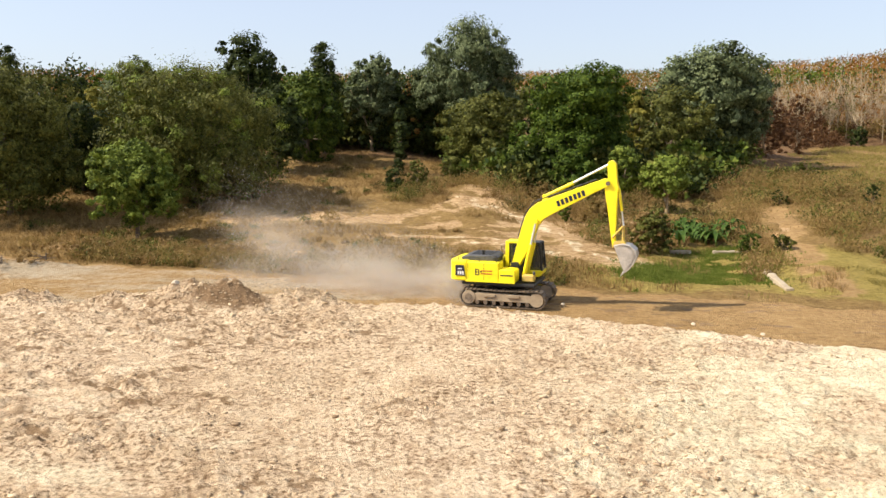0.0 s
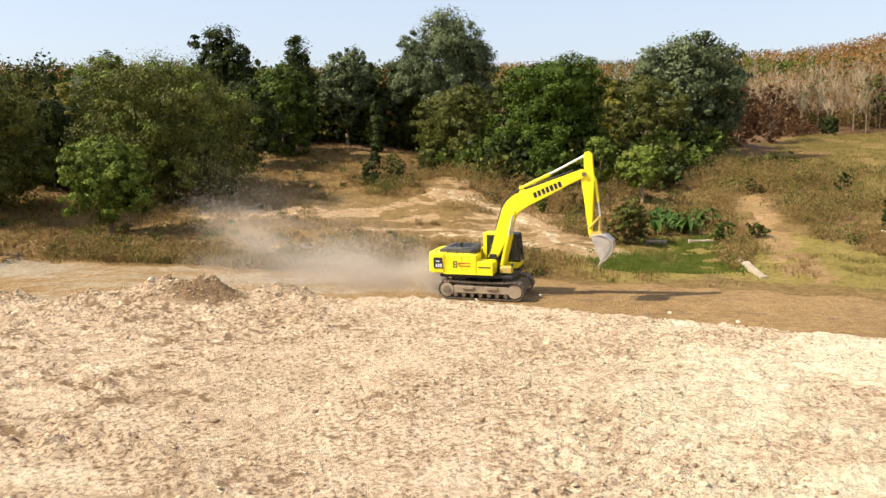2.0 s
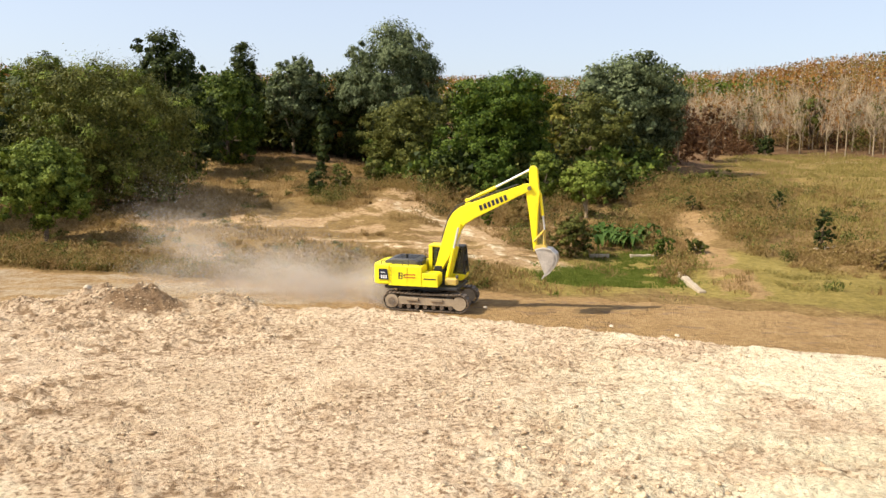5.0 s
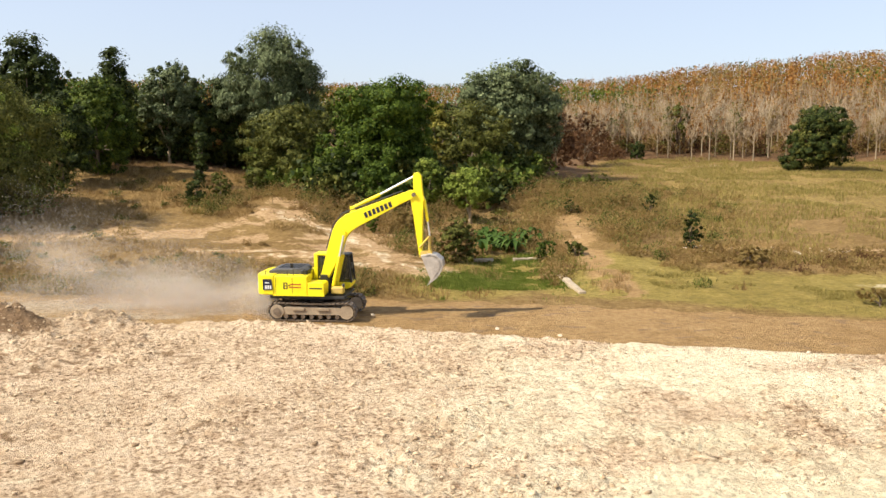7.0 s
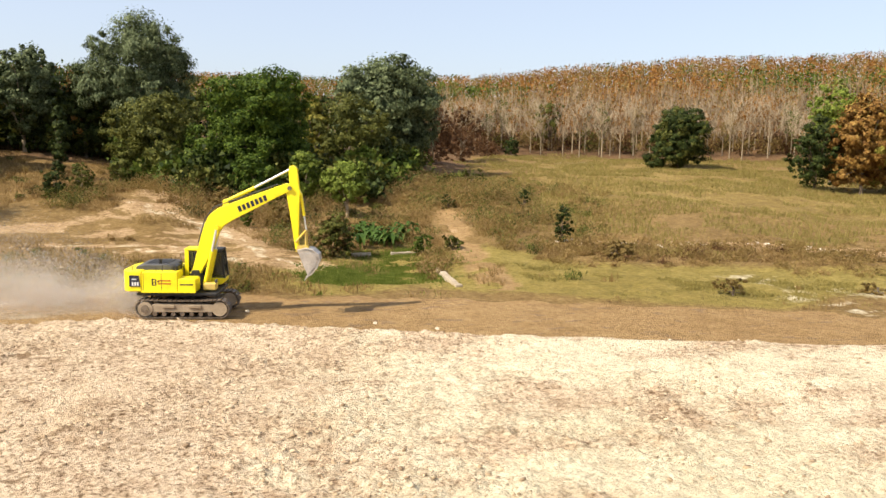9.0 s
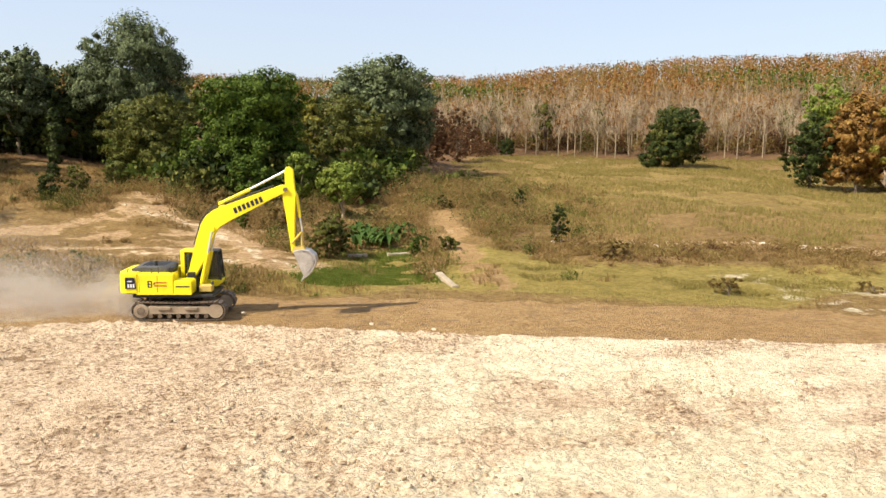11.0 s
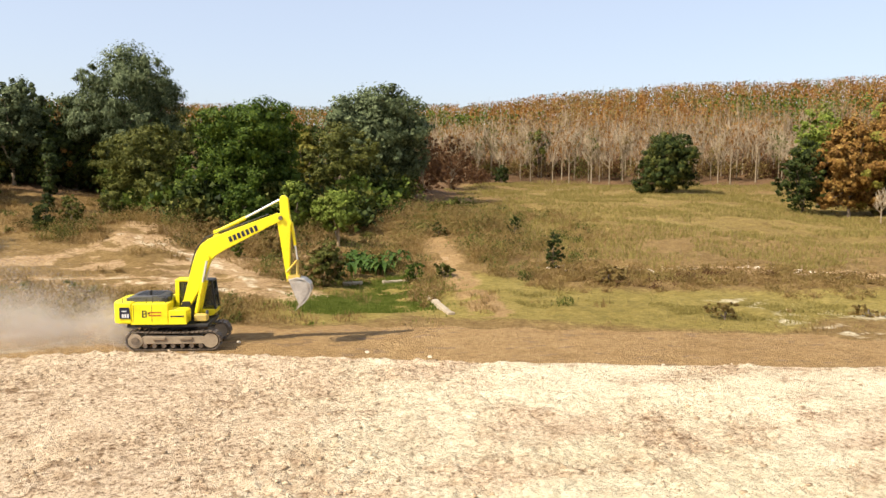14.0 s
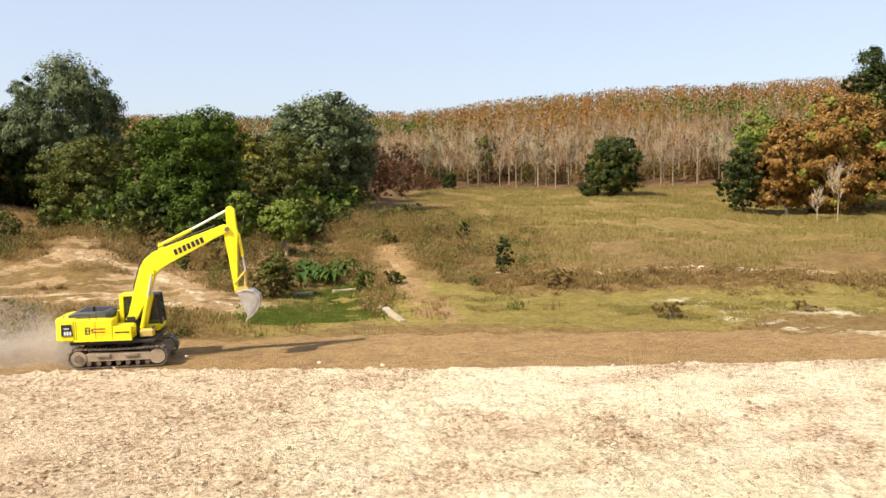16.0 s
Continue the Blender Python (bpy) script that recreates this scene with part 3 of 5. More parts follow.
def tree(name, az, r, half, height, leaf, label, seed, count=9000, size=0.3, low=0.15, lobes=9, droop=0.0, slim=0.55, girth=None, bark=None,
         category="tree", wide=0.52, clump=0.16, sink=0.0, shell=0.74, extra=None, group="", dome=2.0):
    rng = np.random.default_rng(seed)
    x, y = at(az, r)
    t = thing(name, pose(x, y, land1(x, y) - 0.1 - sink, 0, 0, rng.uniform(0, 360)), label, category, group)
    lob = make_lobes(half, height, rng, low, int(lobes * 1.5), wide * 0.86, dome)
    girth = girth or 0.016 * height + 0.05
    woody = "trunk" if category == "tree" else "stem_clump"
    part_me(woody, tubes(woody, trunk_lines(lob, height, rng, girth, 8), bark or BARK), t)
    if category == "tree":
        count, size = int(count * 2.0), size * 0.9
    else:
        count, size = int(count * 2.0), size * 0.66

    def spray(name, n, tight, depth, material, lab):
        pts, out = crown_points(lob, n, rng, tight, depth, True)
        above = pts[:, 2] > 0.05
        part_me(name, soup(name, leaf_faces(pts[above], size, rng, droop, slim * 1.15, out[above]), 3, material), t, lab)

    spray("crown" if category == "tree" else "foliage", count, clump, shell, leaf, "")
    if extra:
        spray("young_foliage", int(count * extra[1]), clump * 0.8, 0.85, extra[0], extra[2])
    return t


def elev(r, el):
    return 8 + r * math.tan(radians(el))


def sized(name, az, half_deg, top_el, r, leaf, label, seed, **kw):
    """A tree whose width and top are given as angles at its distance."""
    x, y = at(az, r)
    base = land1(x, y) - 0.1
    return tree(name, az, r, r * math.tan(radians(half_deg)), elev(r, top_el) - base, leaf, label, seed, **kw)


# left bank
sized("tree", 29.6, 1.1, 3.0, 189, LEAF_OLIVE, "light green tree among the bare plantation trees", 80, count=3500, size=0.36, low=0.3)
sized("small_tree", 27.0, 0.6, 0.4, 177, LEAF_DARK, "dark green bush at the plantation's edge", 81, count=2500, size=0.34, low=0.0)
sized("tree", -28.3, 4.4, 4.9, 75, LEAF_OLIVE, "dense dark olive feathery tree at the edge of the dry grass", 1, count=28000, size=0.28, low=0.0, slim=0.36, droop=-0.6, lobes=14, clump=0.2, dome=1.0)
# The black gap between the olive trees: its shade put into dark leaves.
sized("tree", -24.0, 2.4, 2.2, 84, LEAF_DARK, "dark-leaved bushy filler tree standing in for the shaded gap behind the olive trees", 2, count=12000, size=0.3, low=0.0)
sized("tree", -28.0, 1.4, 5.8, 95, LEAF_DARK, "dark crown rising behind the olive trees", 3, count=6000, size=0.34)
sized("tree", -17.2, 5.8, 4.9, 79, LEAF_OLIVE, "broad olive feathery tree with foliage down to the ground", 4, shell=0.7, count=44000, size=0.28, low=0.0, slim=0.34, droop=-0.9, lobes=16, wide=0.46, clump=0.2, dome=0.9, extra=(LEAF_LIME, 0.22, "sunlit yellow-green shoots"))
sized("small_tree", -20.9, 3.0, -0.1, 64, LEAF_LIME, "light green bushy small tree in front of the olive tree", 5, count=11000, size=0.22, low=0.14, extra=(LEAF_GREEN, 0.6, "deeper green leaves"))
sized("tree", -20.8, 2.6, 5.3, 98, LEAF_GREY, "pale sparse tree crown behind the olive tree", 6, count=5000, size=0.3, low=0.1)
sized("tree", -23.3, 1.7, 3.3, 96, LEAF_YELLOW, "yellow-green tree crown behind the olive trees", 7, count=5000, size=0.34)
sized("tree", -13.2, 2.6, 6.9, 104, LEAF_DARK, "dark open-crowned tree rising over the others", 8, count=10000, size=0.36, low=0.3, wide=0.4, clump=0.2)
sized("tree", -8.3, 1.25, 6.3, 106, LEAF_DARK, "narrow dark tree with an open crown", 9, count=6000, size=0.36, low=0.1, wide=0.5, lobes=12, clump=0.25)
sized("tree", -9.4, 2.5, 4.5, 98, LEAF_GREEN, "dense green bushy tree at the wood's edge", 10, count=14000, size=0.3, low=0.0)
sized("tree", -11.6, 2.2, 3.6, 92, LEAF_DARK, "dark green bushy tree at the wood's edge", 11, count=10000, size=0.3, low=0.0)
sized("tree", -5.0, 2.4, 5.5, 112, LEAF_GREY, "grey-green round-topped tree with pale trunks", 12, count=13000, size=0.34, low=0.2, bark=BARK_PALE)
sized("tree", -1.5, 2.1, 4.5, 112, LEAF_DARK, "dark green tree between lighter crowns", 13, count=11000, size=0.34, low=0.02, extra=(LEAF_ORANGE, 0.06, "few withered orange leaves"))
sized("small_tree", -3.0, 0.62, 1.9, 94, LEAF_DARK, "slim dark upright young tree", 14, count=3500, size=0.28, low=0.02, lobes=7)
sized("tree", 1.9, 3.5, 7.9, 110, LEAF_GREY, "tall grey-green weeping tree", 15, count=30000, size=0.42, low=0.2, slim=0.3, droop=1.2, dome=1.2, lobes=14, wide=0.42, clump=0.22)
sized("tree", 3.0, 3.4, 3.0, 96, LEAF_OLIVE, "olive-green feathery tree below the tall tree", 16, count=18000, size=0.3, low=0.0, slim=0.4)
sized("small_tree", 5.2, 1.6, -0.6, 86, LEAF_GREEN, "green bushy young tree on the bank", 17, count=7000, size=0.26, low=0.0)
sized("tree", 9.4, 3.9, 4.5, 88, LEAF_VIVID, "dense deep green spreading tree", 18, count=26000, size=0.3, low=0.08, lobes=12, clump=0.19)
sized("small_tree", 9.2, 1.7, -1.0, 80, LEAF_VIVID, "low deep green bushy tree", 19, count=7000, size=0.25, low=0.0)
sized("tree", 18.1, 3.8, 5.7, 110, LEAF_GREY, "round-topped grey-green leafy tree", 20, count=28000, size=0.4, low=0.1, dome=1.2, lobes=14, droop=0.5, clump=0.2)
sized("tree", 15.6, 2.9, 3.2, 98, LEAF_OLIVE, "olive bushy tree in front of the round-topped tree", 21, count=14000, size=0.3, low=0.03, slim=0.42)
sized("tree", 13.3, 1.2, 3.0, 100, LEAF_YELLOW, "yellowing narrow tree beside the round-topped tree", 22, count=4500, size=0.34, low=0.1)
sized("small_tree", 12.5, 1.4, -0.7, 75, LEAF_LIME, "green small tree with a leaning pale trunk", 23, count=5500, size=0.22, low=0.3, bark=BARK_PALE, extra=(LEAF_GREEN, 0.7, "deeper green leaves"))
sized("small_tree", 15.5, 1.8, -1.4, 73, LEAF_LIME, "bright yellow-green small tree at the gully's head", 24, count=9000, size=0.22, low=0.3, bark=BARK_PALE)
sized("tree", 21.5, 1.7, 2.6, 125, LEAF_RUST_DARK, "dark rust-brown bushy tree by the plantation", 25, count=9000, size=0.2, low=0.0, bark=TWIG)
sized("tree", 23.5, 1.4, 2.4, 150, LEAF_RUST_DARK, "rust-brown thin tree at the plantation's edge", 26, count=7000, size=0.22, low=0.0, bark=TWIG)

def undergrowth():
    """Scrub and young trees that close the wood's edge."""
    rng = np.random.default_rng(44)
    sets = {0: [], 1: [], 2: []}
    for k in range(340):
        if k < 70:
            a, r = -34 + 54.5 * k / 70 + rng.uniform(-0.3, 0.3), rng.uniform(122, 130)
        elif k < 120:
            a, r = rng.uniform(-34, 20), rng.uniform(100, 138)
            if -11 < a < 0.5 and r < 112:
                r += 12
        elif k < 180:
            a, r = rng.uniform(1.5, 20), rng.uniform(82, 98)
            r += 10 * max(0, (5 - a) / 4) + 6 * max(0, a - 17)
        elif k < 260:
            a, r = rng.uniform(-34, -17), rng.uniform(86, 96)
        else:
            a, r = rng.uniform(-12, 1.5), rng.uniform(113, 120)
        x, y = at(a, r)
        z, h, w = land1(x, y), rng.uniform(7.5, 10.5) if k < 120 and r > 114 else rng.uniform(4.5, 7.5) if k >= 260 else rng.uniform(2.2, 5.0), rng.uniform(2.4, 3.8)
        lob = [(x, y, z + h * 0.5, w, w, h * 0.55), (x + rng.uniform(-1.5, 1.5), y, z + h * 0.8, w * 0.6, w * 0.6, h * 0.3)]
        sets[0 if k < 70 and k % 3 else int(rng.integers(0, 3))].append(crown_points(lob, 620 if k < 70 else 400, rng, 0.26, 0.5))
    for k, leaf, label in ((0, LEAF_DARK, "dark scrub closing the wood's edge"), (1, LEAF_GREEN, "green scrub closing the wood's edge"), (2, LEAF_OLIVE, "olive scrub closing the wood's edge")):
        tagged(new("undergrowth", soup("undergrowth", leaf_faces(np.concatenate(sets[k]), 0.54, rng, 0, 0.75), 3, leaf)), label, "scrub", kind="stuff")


undergrowth()
# shrubs
def shrub(az, half, top, r, leaf, label, seed, **kw):
    kw.setdefault("size", 0.2)
    kw.setdefault("count", 3500)
    return sized("shrub", az, half, top, r, leaf, label, seed, category="shrub", low=0.0, girth=0.05, **kw)


shrub(14.4, 1.7, -5.1, 56, LEAF_OLIVE, "rounded olive shrub beside the gully", 31, count=7000, extra=(GRASS_DRY, 0.5, "withered straw-coloured shoots"))
shrub(30.8, 0.75, -4.3, 63, LEAF_DARK, "dark green shrub on the bank below the field", 32, count=2600)
shrub(28.0, 0.5, -3.2, 79, LEAF_DARK, "small dark shrub at the field's corner", 33, count=1500)
shrub(34.6, 1.2, -6.7, 57, LEAF_BROWN, "low brown withered shrub on the bank", 34)
shrub(42.4, 1.2, -8.8, 46, LEAF_BROWN, "sparse brown weed clump beside the track", 35, count=1300, size=0.16)
shrub(-1.8, 0.8, -1.7, 82, LEAF_OLIVE, "olive shrub on the dry bank", 36)
shrub(-3.4, 0.8, -1.8, 80, LEAF_DARK, "dark shrub on the dry bank", 37)
shrub(0.6, 1.0, -1.4, 88, LEAF_OLIVE, "olive shrub below the tall tree", 38)
shrub(7.0, 1.0, -3.2, 72, LEAF_BROWN, "brown withered shrub on the bank", 39)
shrub(8.6, 0.6, -4.2, 66, LEAF_GREEN, "green shrub on the brown bank", 40, count=1600)
shrub(22.5, 0.9, -2.2, 98, LEAF_OLIVE, "olive shrub on the bank above the gully", 41)
shrub(24.0, 1.4, -1.9, 96, LEAF_OLIVE, "olive scrub at the bank's crest", 42)
shrub(22.6, 0.6, -3.6, 80, LEAF_DARK, "small dark shrub on the slope", 43, count=1500)
shrub(26.0, 1.0, -3.4, 82, LEAF_BROWN, "brown scrub on the slope above the path", 44)
shrub(20.8, 0.9, -6.6, 57, LEAF_GREEN, "green low shrub beside the gully", 45, count=2400)
shrub(23.0, 0.8, -6.6, 58, LEAF_OLIVE, "olive low shrub at the path's edge", 46, count=2000)
shrub(51.0, 1.3, -8.6, 50, LEAF_BROWN, "brown weed clump in the pale sand", 47, count=1500, size=0.16)
shrub(11.0, 1.2, -4.6, 66, LEAF_BROWN, "brown withered scrub on the bank", 48)
for k, (a, r) in enumerate(((-29, 57), (-26.5, 57), (-23.5, 58), (-16.5, 57), (-13.5, 55), (-11, 55), (-8, 53), (-5, 50), (-1.5, 50))):
    shrub(a, 2.1, math.degrees(math.atan2(land1(*at(a, r)) + 0.9 - 8, r)), r, GRASS_DRY, "clump of dry brown brush along the track", 60 + k, count=1500, size=0.17, slim=0.3, group="dry brush along the track")
# field and right
sized("small_tree", 38.35, 2.0, 2.5, 150, LEAF_DARK, "round dark green tree standing alone in the field", 70, count=20000, size=0.3, low=0.0, lobes=13, clump=0.18, extra=(LEAF_OLIVE, 0.35, "sunlit olive leaves"))
sized("small_tree", 46.9, 1.7, 2.2, 128, LEAF_DARK, "dark green bushy tree beside the orange trees", 71, count=9000, size=0.32, low=0.02)
sized("tree", 47.8, 2.0, 4.3, 142, LEAF_LIME, "light green tree behind the orange trees", 72, count=7000, size=0.36, low=0.35)
sized("tree", 49.6, 2.3, 3.3, 128, LEAF_ORANGE, "orange-leaved tree at the field's edge", 73, count=14000, size=0.42, low=0.0, lobes=11, clump=0.2)
sized("tree", 53.6, 3.3, 4.8, 134, LEAF_ORANGE, "broad orange and brown leaved tree", 74, count=20000, size=0.42, low=0.05, lobes=12, clump=0.2, extra=(LEAF_LIME, 0.25, "remaining green leaves"))
sized("tree", 51.6, 2.6, 3.6, 130, LEAF_ORANGE, "orange-brown tree with foliage down to the grass", 78, count=16000, size=0.4, low=0.0, lobes=12, clump=0.2, extra=(LEAF_YELLOW, 0.2, "yellowing leaves"))
sized("tree", 57.0, 2.6, 4.6, 140, LEAF_OLIVE, "olive tree beyond the orange trees", 75, count=12000, size=0.42)
sized("tree", 54.2, 1.7, 7.7, 175, LEAF_DARK, "tall dark conifer-like tree behind the orange trees", 76, count=11000, size=0.45, low=0.3, wide=0.45)
sized("tree", 57.5, 2.0, 8.2, 180, LEAF_DARK, "tall dark tree behind the orange trees", 77, count=9000, size=0.45, low=0.3)


def bare_lines(height, rng, girth, n=9, subs=3):
    """A leafless plantation tree: straight stem, branches swept upwards."""
    lines = [[(0, 0, -0.3, girth * 1.2), (0, 0, height * 0.35, girth * 0.85), (rng.uniform(-0.2, 0.2), rng.uniform(-0.2, 0.2), height * 0.7, girth * 0.45), (rng.uniform(-0.4, 0.4), rng.uniform(-0.4, 0.4), height, girth * 0.12)]]
    for k in range(n):
        z0 = height * rng.uniform(0.28, 0.65)
        ang, reach, rise = rng.uniform(0, 6.283), height * rng.uniform(0.12, 0.24), height * rng.uniform(0.2, 0.36)
        dx, dy = math.cos(ang), math.sin(ang)
        tip = (dx * reach, dy * reach, min(z0 + rise, height * 0.98))
        mid = (dx * reach * 0.62, dy * reach * 0.62, z0 + rise * 0.42)
        lines.append([(0, 0, z0, girth * 0.5), (*mid, girth * 0.34), (*tip, girth * 0.1)])
        for s in range(subs):
            q = rng.uniform(-0.09, 0.09, 2) * height
            lines.append([(*mid, girth * 0.26), (mid[0] + q[0], mid[1] + q[1], min(mid[2] + height * rng.uniform(0.12, 0.25), height), girth * 0.08)])
    return lines


def plantation():
    rng = np.random.default_rng(7)
    kinds = []
    for k in range(5):
        h = 12.0
        stem = tubes("trunk", bare_lines(h, rng, 0.14, 15, 4), BARK_PALE, 3)
        lob = make_lobes(2.4, h, rng, 0.4, 5)
        pts = crown_points(lob, 300, rng, 0.3, 0.4)
        kinds.append((stem, soup("leaves", leaf_faces(pts, 0.3, rng), 3, (LEAF_RUST, LEAF_BROWN, LEAF_RUST, LEAF_RUST, LEAF_OLIVE)[k])))
    count = 0
    for row, r in enumerate((182, 186, 191)):
        az = 21.0
        while az < 58:
            x, y = at(az + rng.uniform(-0.1, 0.1), r + 1.6 * math.sin(az * 0.9) + rng.uniform(-1.6, 1.6))
            stem, leaf = kinds[count % 5]
            s = rng.uniform(0.72, 1.15)
            t = thing("plantation_tree", pose(x, y, land1(x, y), 0, 0, rng.uniform(0, 360)), "bare pale-trunked plantation tree with upswept branches", "tree", "plantation trees along the field")
            part_me("trunk", stem, t)
            part_me("leaves", leaf, t, "last rust-brown leaves")
            t.scale = (s, s, s)
            count += 1
            az += 1.25 * rng.uniform(0.55, 1.45)


def woods():
    """The wooded hill: rows of bare and rust-leaved trees, with green stands."""
    rng = np.random.default_rng(11)
    stock = []
    for k in range(4):
        lines = bare_lines(12.0, rng, 0.2, 9, 2)
        me = tubes("tmp", lines, TWIG, 3)
        v = np.empty(len(me.vertices) * 3)
        me.vertices.foreach_get("co", v)
        f = [tuple(p.vertices) for p in me.polygons]
        stock.append((v.reshape(-1, 3), f))
        bpy.data.meshes.remove(me)
    rq, aq = np.arange(180, 700, 4.0), np.arange(-36, 65, 1.0)
    RQ, AQ = np.meshgrid(rq, np.radians(aq), indexing="ij")
    table = land(RQ * np.sin(AQ), RQ * np.cos(AQ))

    def quick(rr, a):
        return table[min(len(rq) - 1, max(0, int(round((rr - 180) / 4)))), min(len(aq) - 1, max(0, int(round(a + 36))))]

    twv, twf, rust, green, brown, sticks = [], [], [], [], [], []
    base = 0
    r = 196.0
    while r < 640:
        gap = 5.2 if r < 260 else 7.5 if r < 420 else 10
        az = -34.0
        while az < 62:
            a, rr = az + rng.uniform(-0.4, 0.4) * gap / r * 57, r + rng.uniform(-0.4, 0.4) * gap
            az += gap / r * 57.3
            right = a > 20.5
            if not right and rr < 260:
                continue
            x, y = at(a, rr)
            z = float(quick(rr, a))
            s = rng.uniform(0.75, 1.15)
            patch = noise.noise(Vector((x / 40, y / 40, 2.0))) * 0.5 + 0.5
            is_green = patch > 0.62 or (not right and a > 8 and patch > 0.42) or (rr > 560 and rng.uniform() < 0.5)
            if rr < 232 and right:
                v, f = stock[rng.integers(0, 4)]
                c, sn = math.cos(a * 7), math.sin(a * 7)
                vv = v * s
                twv.append(np.stack([vv[:, 0] * c - vv[:, 1] * sn + x, vv[:, 0] * sn + vv[:, 1] * c + y, vv[:, 2] + z], 1))
                twf.extend(tuple(i + base for i in q) for q in f)
                base += len(v)
            n = 84 if rr < 215 and right else 100 if rr < 320 else 66
            hgt = 12 * s
            ball = unit(n, rng) * rng.uniform(0.35, 1.0, (n, 1))
            if rr > 232:
                ball[:, 2] = rng.uniform(-0.9, 0.62, n)
            u = ball * np.array([3.0, 3.0, 6.2 if rr > 232 else 4.2]) + np.array([x, y, z + hgt * 0.66])
            (green if is_green else rust if rng.uniform() < 0.62 else brown).append((u, 0.46 if rr < 232 else 0.66))
            stick = rng.uniform(-1, 1, (4 if rr > 300 else 7, 3)) * np.array([2.4, 2.4, 3.2]) + np.array([x, y, z + hgt * (0.68 if rr > 260 else 0.6)])
            if rr < 240 or rng.uniform() < 0.4:
                sticks.append(stick)
        r += gap * 1.05
    me = mesh_from("twigs", np.concatenate(twv), twf, TWIG)
    tagged(new("bare_woods", me), "bare grey-brown plantation trees covering the hill", "woods", kind="stuff")
    up = np.concatenate(sticks)
    high, lean = rng.uniform(1.6, 3.6, (len(up), 1)), rng.normal(0, 0.35, (len(up), 2))
    tip = up + np.c_[lean, high[:, 0]]
    ang = rng.uniform(0, 6.283, len(up))
    side = np.c_[np.cos(ang), np.sin(ang), np.zeros(len(up))] * 0.075
    tagged(new("bare_branches", soup("bare_branches", np.stack([up - side, up + side, tip], 1).reshape(-1, 3), 3, TWIG)), "bare pale branches over the wooded hill", "woods", kind="stuff")
    for name, sets, leaf, label in (("rust_woods", rust, LEAF_RUST, "rust-orange leaved trees covering the hill"), ("brown_woods", brown, LEAF_BROWN, "brown withering trees covering the hill"),
                                    ("green_woods", green, LEAF_GREEN, "green trees on the distant hill")):
        pts = np.concatenate([leaf_faces(u, s, rng, 0, 0.7) for u, s in sets])
        tagged(new(name, soup(name, pts, 3, leaf)), label, "woods", kind="stuff")


def understory():
    """Withered brush between the plantation's trunks."""
    rng = np.random.default_rng(23)
    for leaf, count, label in ((LEAF_RUST_DARK, 230, "dark rust-brown brush under the plantation trees"), (LEAF_BROWN, 150, "pale brown brush under the plantation trees"), (LEAF_OLIVE, 40, "olive bushes under the plantation trees")):
        sets = []
        for k in range(count):
            a, r = rng.uniform(20.5, 60), rng.uniform(187, 204)
            if k < count // 4 and leaf is LEAF_RUST_DARK:
                a, r = rng.uniform(20.0, 26.0), rng.uniform(168, 190)
            x, y = at(a, r)
            h, w = rng.uniform(1.6, 4.2) + (2.5 if a < 25 else 0), rng.uniform(1.5, 3.0)
            sets.append(crown_points([(x, y, land1(x, y) + h * 0.45, w, w, h * 0.6)], 130, rng, 0.3, 0.4))
        tagged(new("understory", soup("understory", leaf_faces(np.concatenate(sets), 0.4, rng, -0.3, 0.6), 3, leaf)), label, "scrub", kind="stuff")


def bare_tree(az, r, height, label, seed):
    rng = np.random.default_rng(seed)
    x, y = at(az, r)
    t = thing("bare_tree", pose(x, y, land1(x, y) - 0.1), label, "tree")
    part_me("trunk", tubes("trunk", bare_lines(height, rng, 0.1, 16, 6), BARK_PALE, 4), t)


bare_tree(52.6, 119, 8.5, "small leafless pale tree before the orange trees", 90)
bare_tree(51.4, 120, 5.0, "small leafless pale tree before the orange trees", 91)
plantation()
woods()
understory()


def tufts(name, n, leaf, label, seed, place, height, width, blades=2):
    rng = np.random.default_rng(seed)
    x, y, keep = place(rng, n)
    x, y = x[keep], y[keep]
    z = land(x, y) + 0.0
    m = len(x)
    tall = height * rng.uniform(0.5, 1.3, m) * (0.6 + 0.8 * fbm(x / 4, y / 4, seed, 2))
    out = []
    for b in range(blades):
        ang = rng.uniform(0, 6.283, m)
        dx, dy = np.cos(ang) * width, np.sin(ang) * width
        ox, oy = rng.normal(0, width * 1.2, m), rng.normal(0, width * 1.2, m)
        lx, ly = rng.normal(0, 0.28, m) * tall, rng.normal(0, 0.28, m) * tall
        p0 = np.stack([x + ox - dx, y + oy - dy, z - 0.15], 1)
        p1 = np.stack([x + ox + dx, y + oy + dy, z - 0.15], 1)
        p2 = np.stack([x + ox + lx, y + oy + ly, z + tall * rng.uniform(0.7, 1.1, m)], 1)
        out.append(np.stack([p0, p1, p2], 1).reshape(-1, 3))
    return tagged(new(name, soup(name, np.concatenate(out), 3, leaf)), label, "grass", kind="stuff")


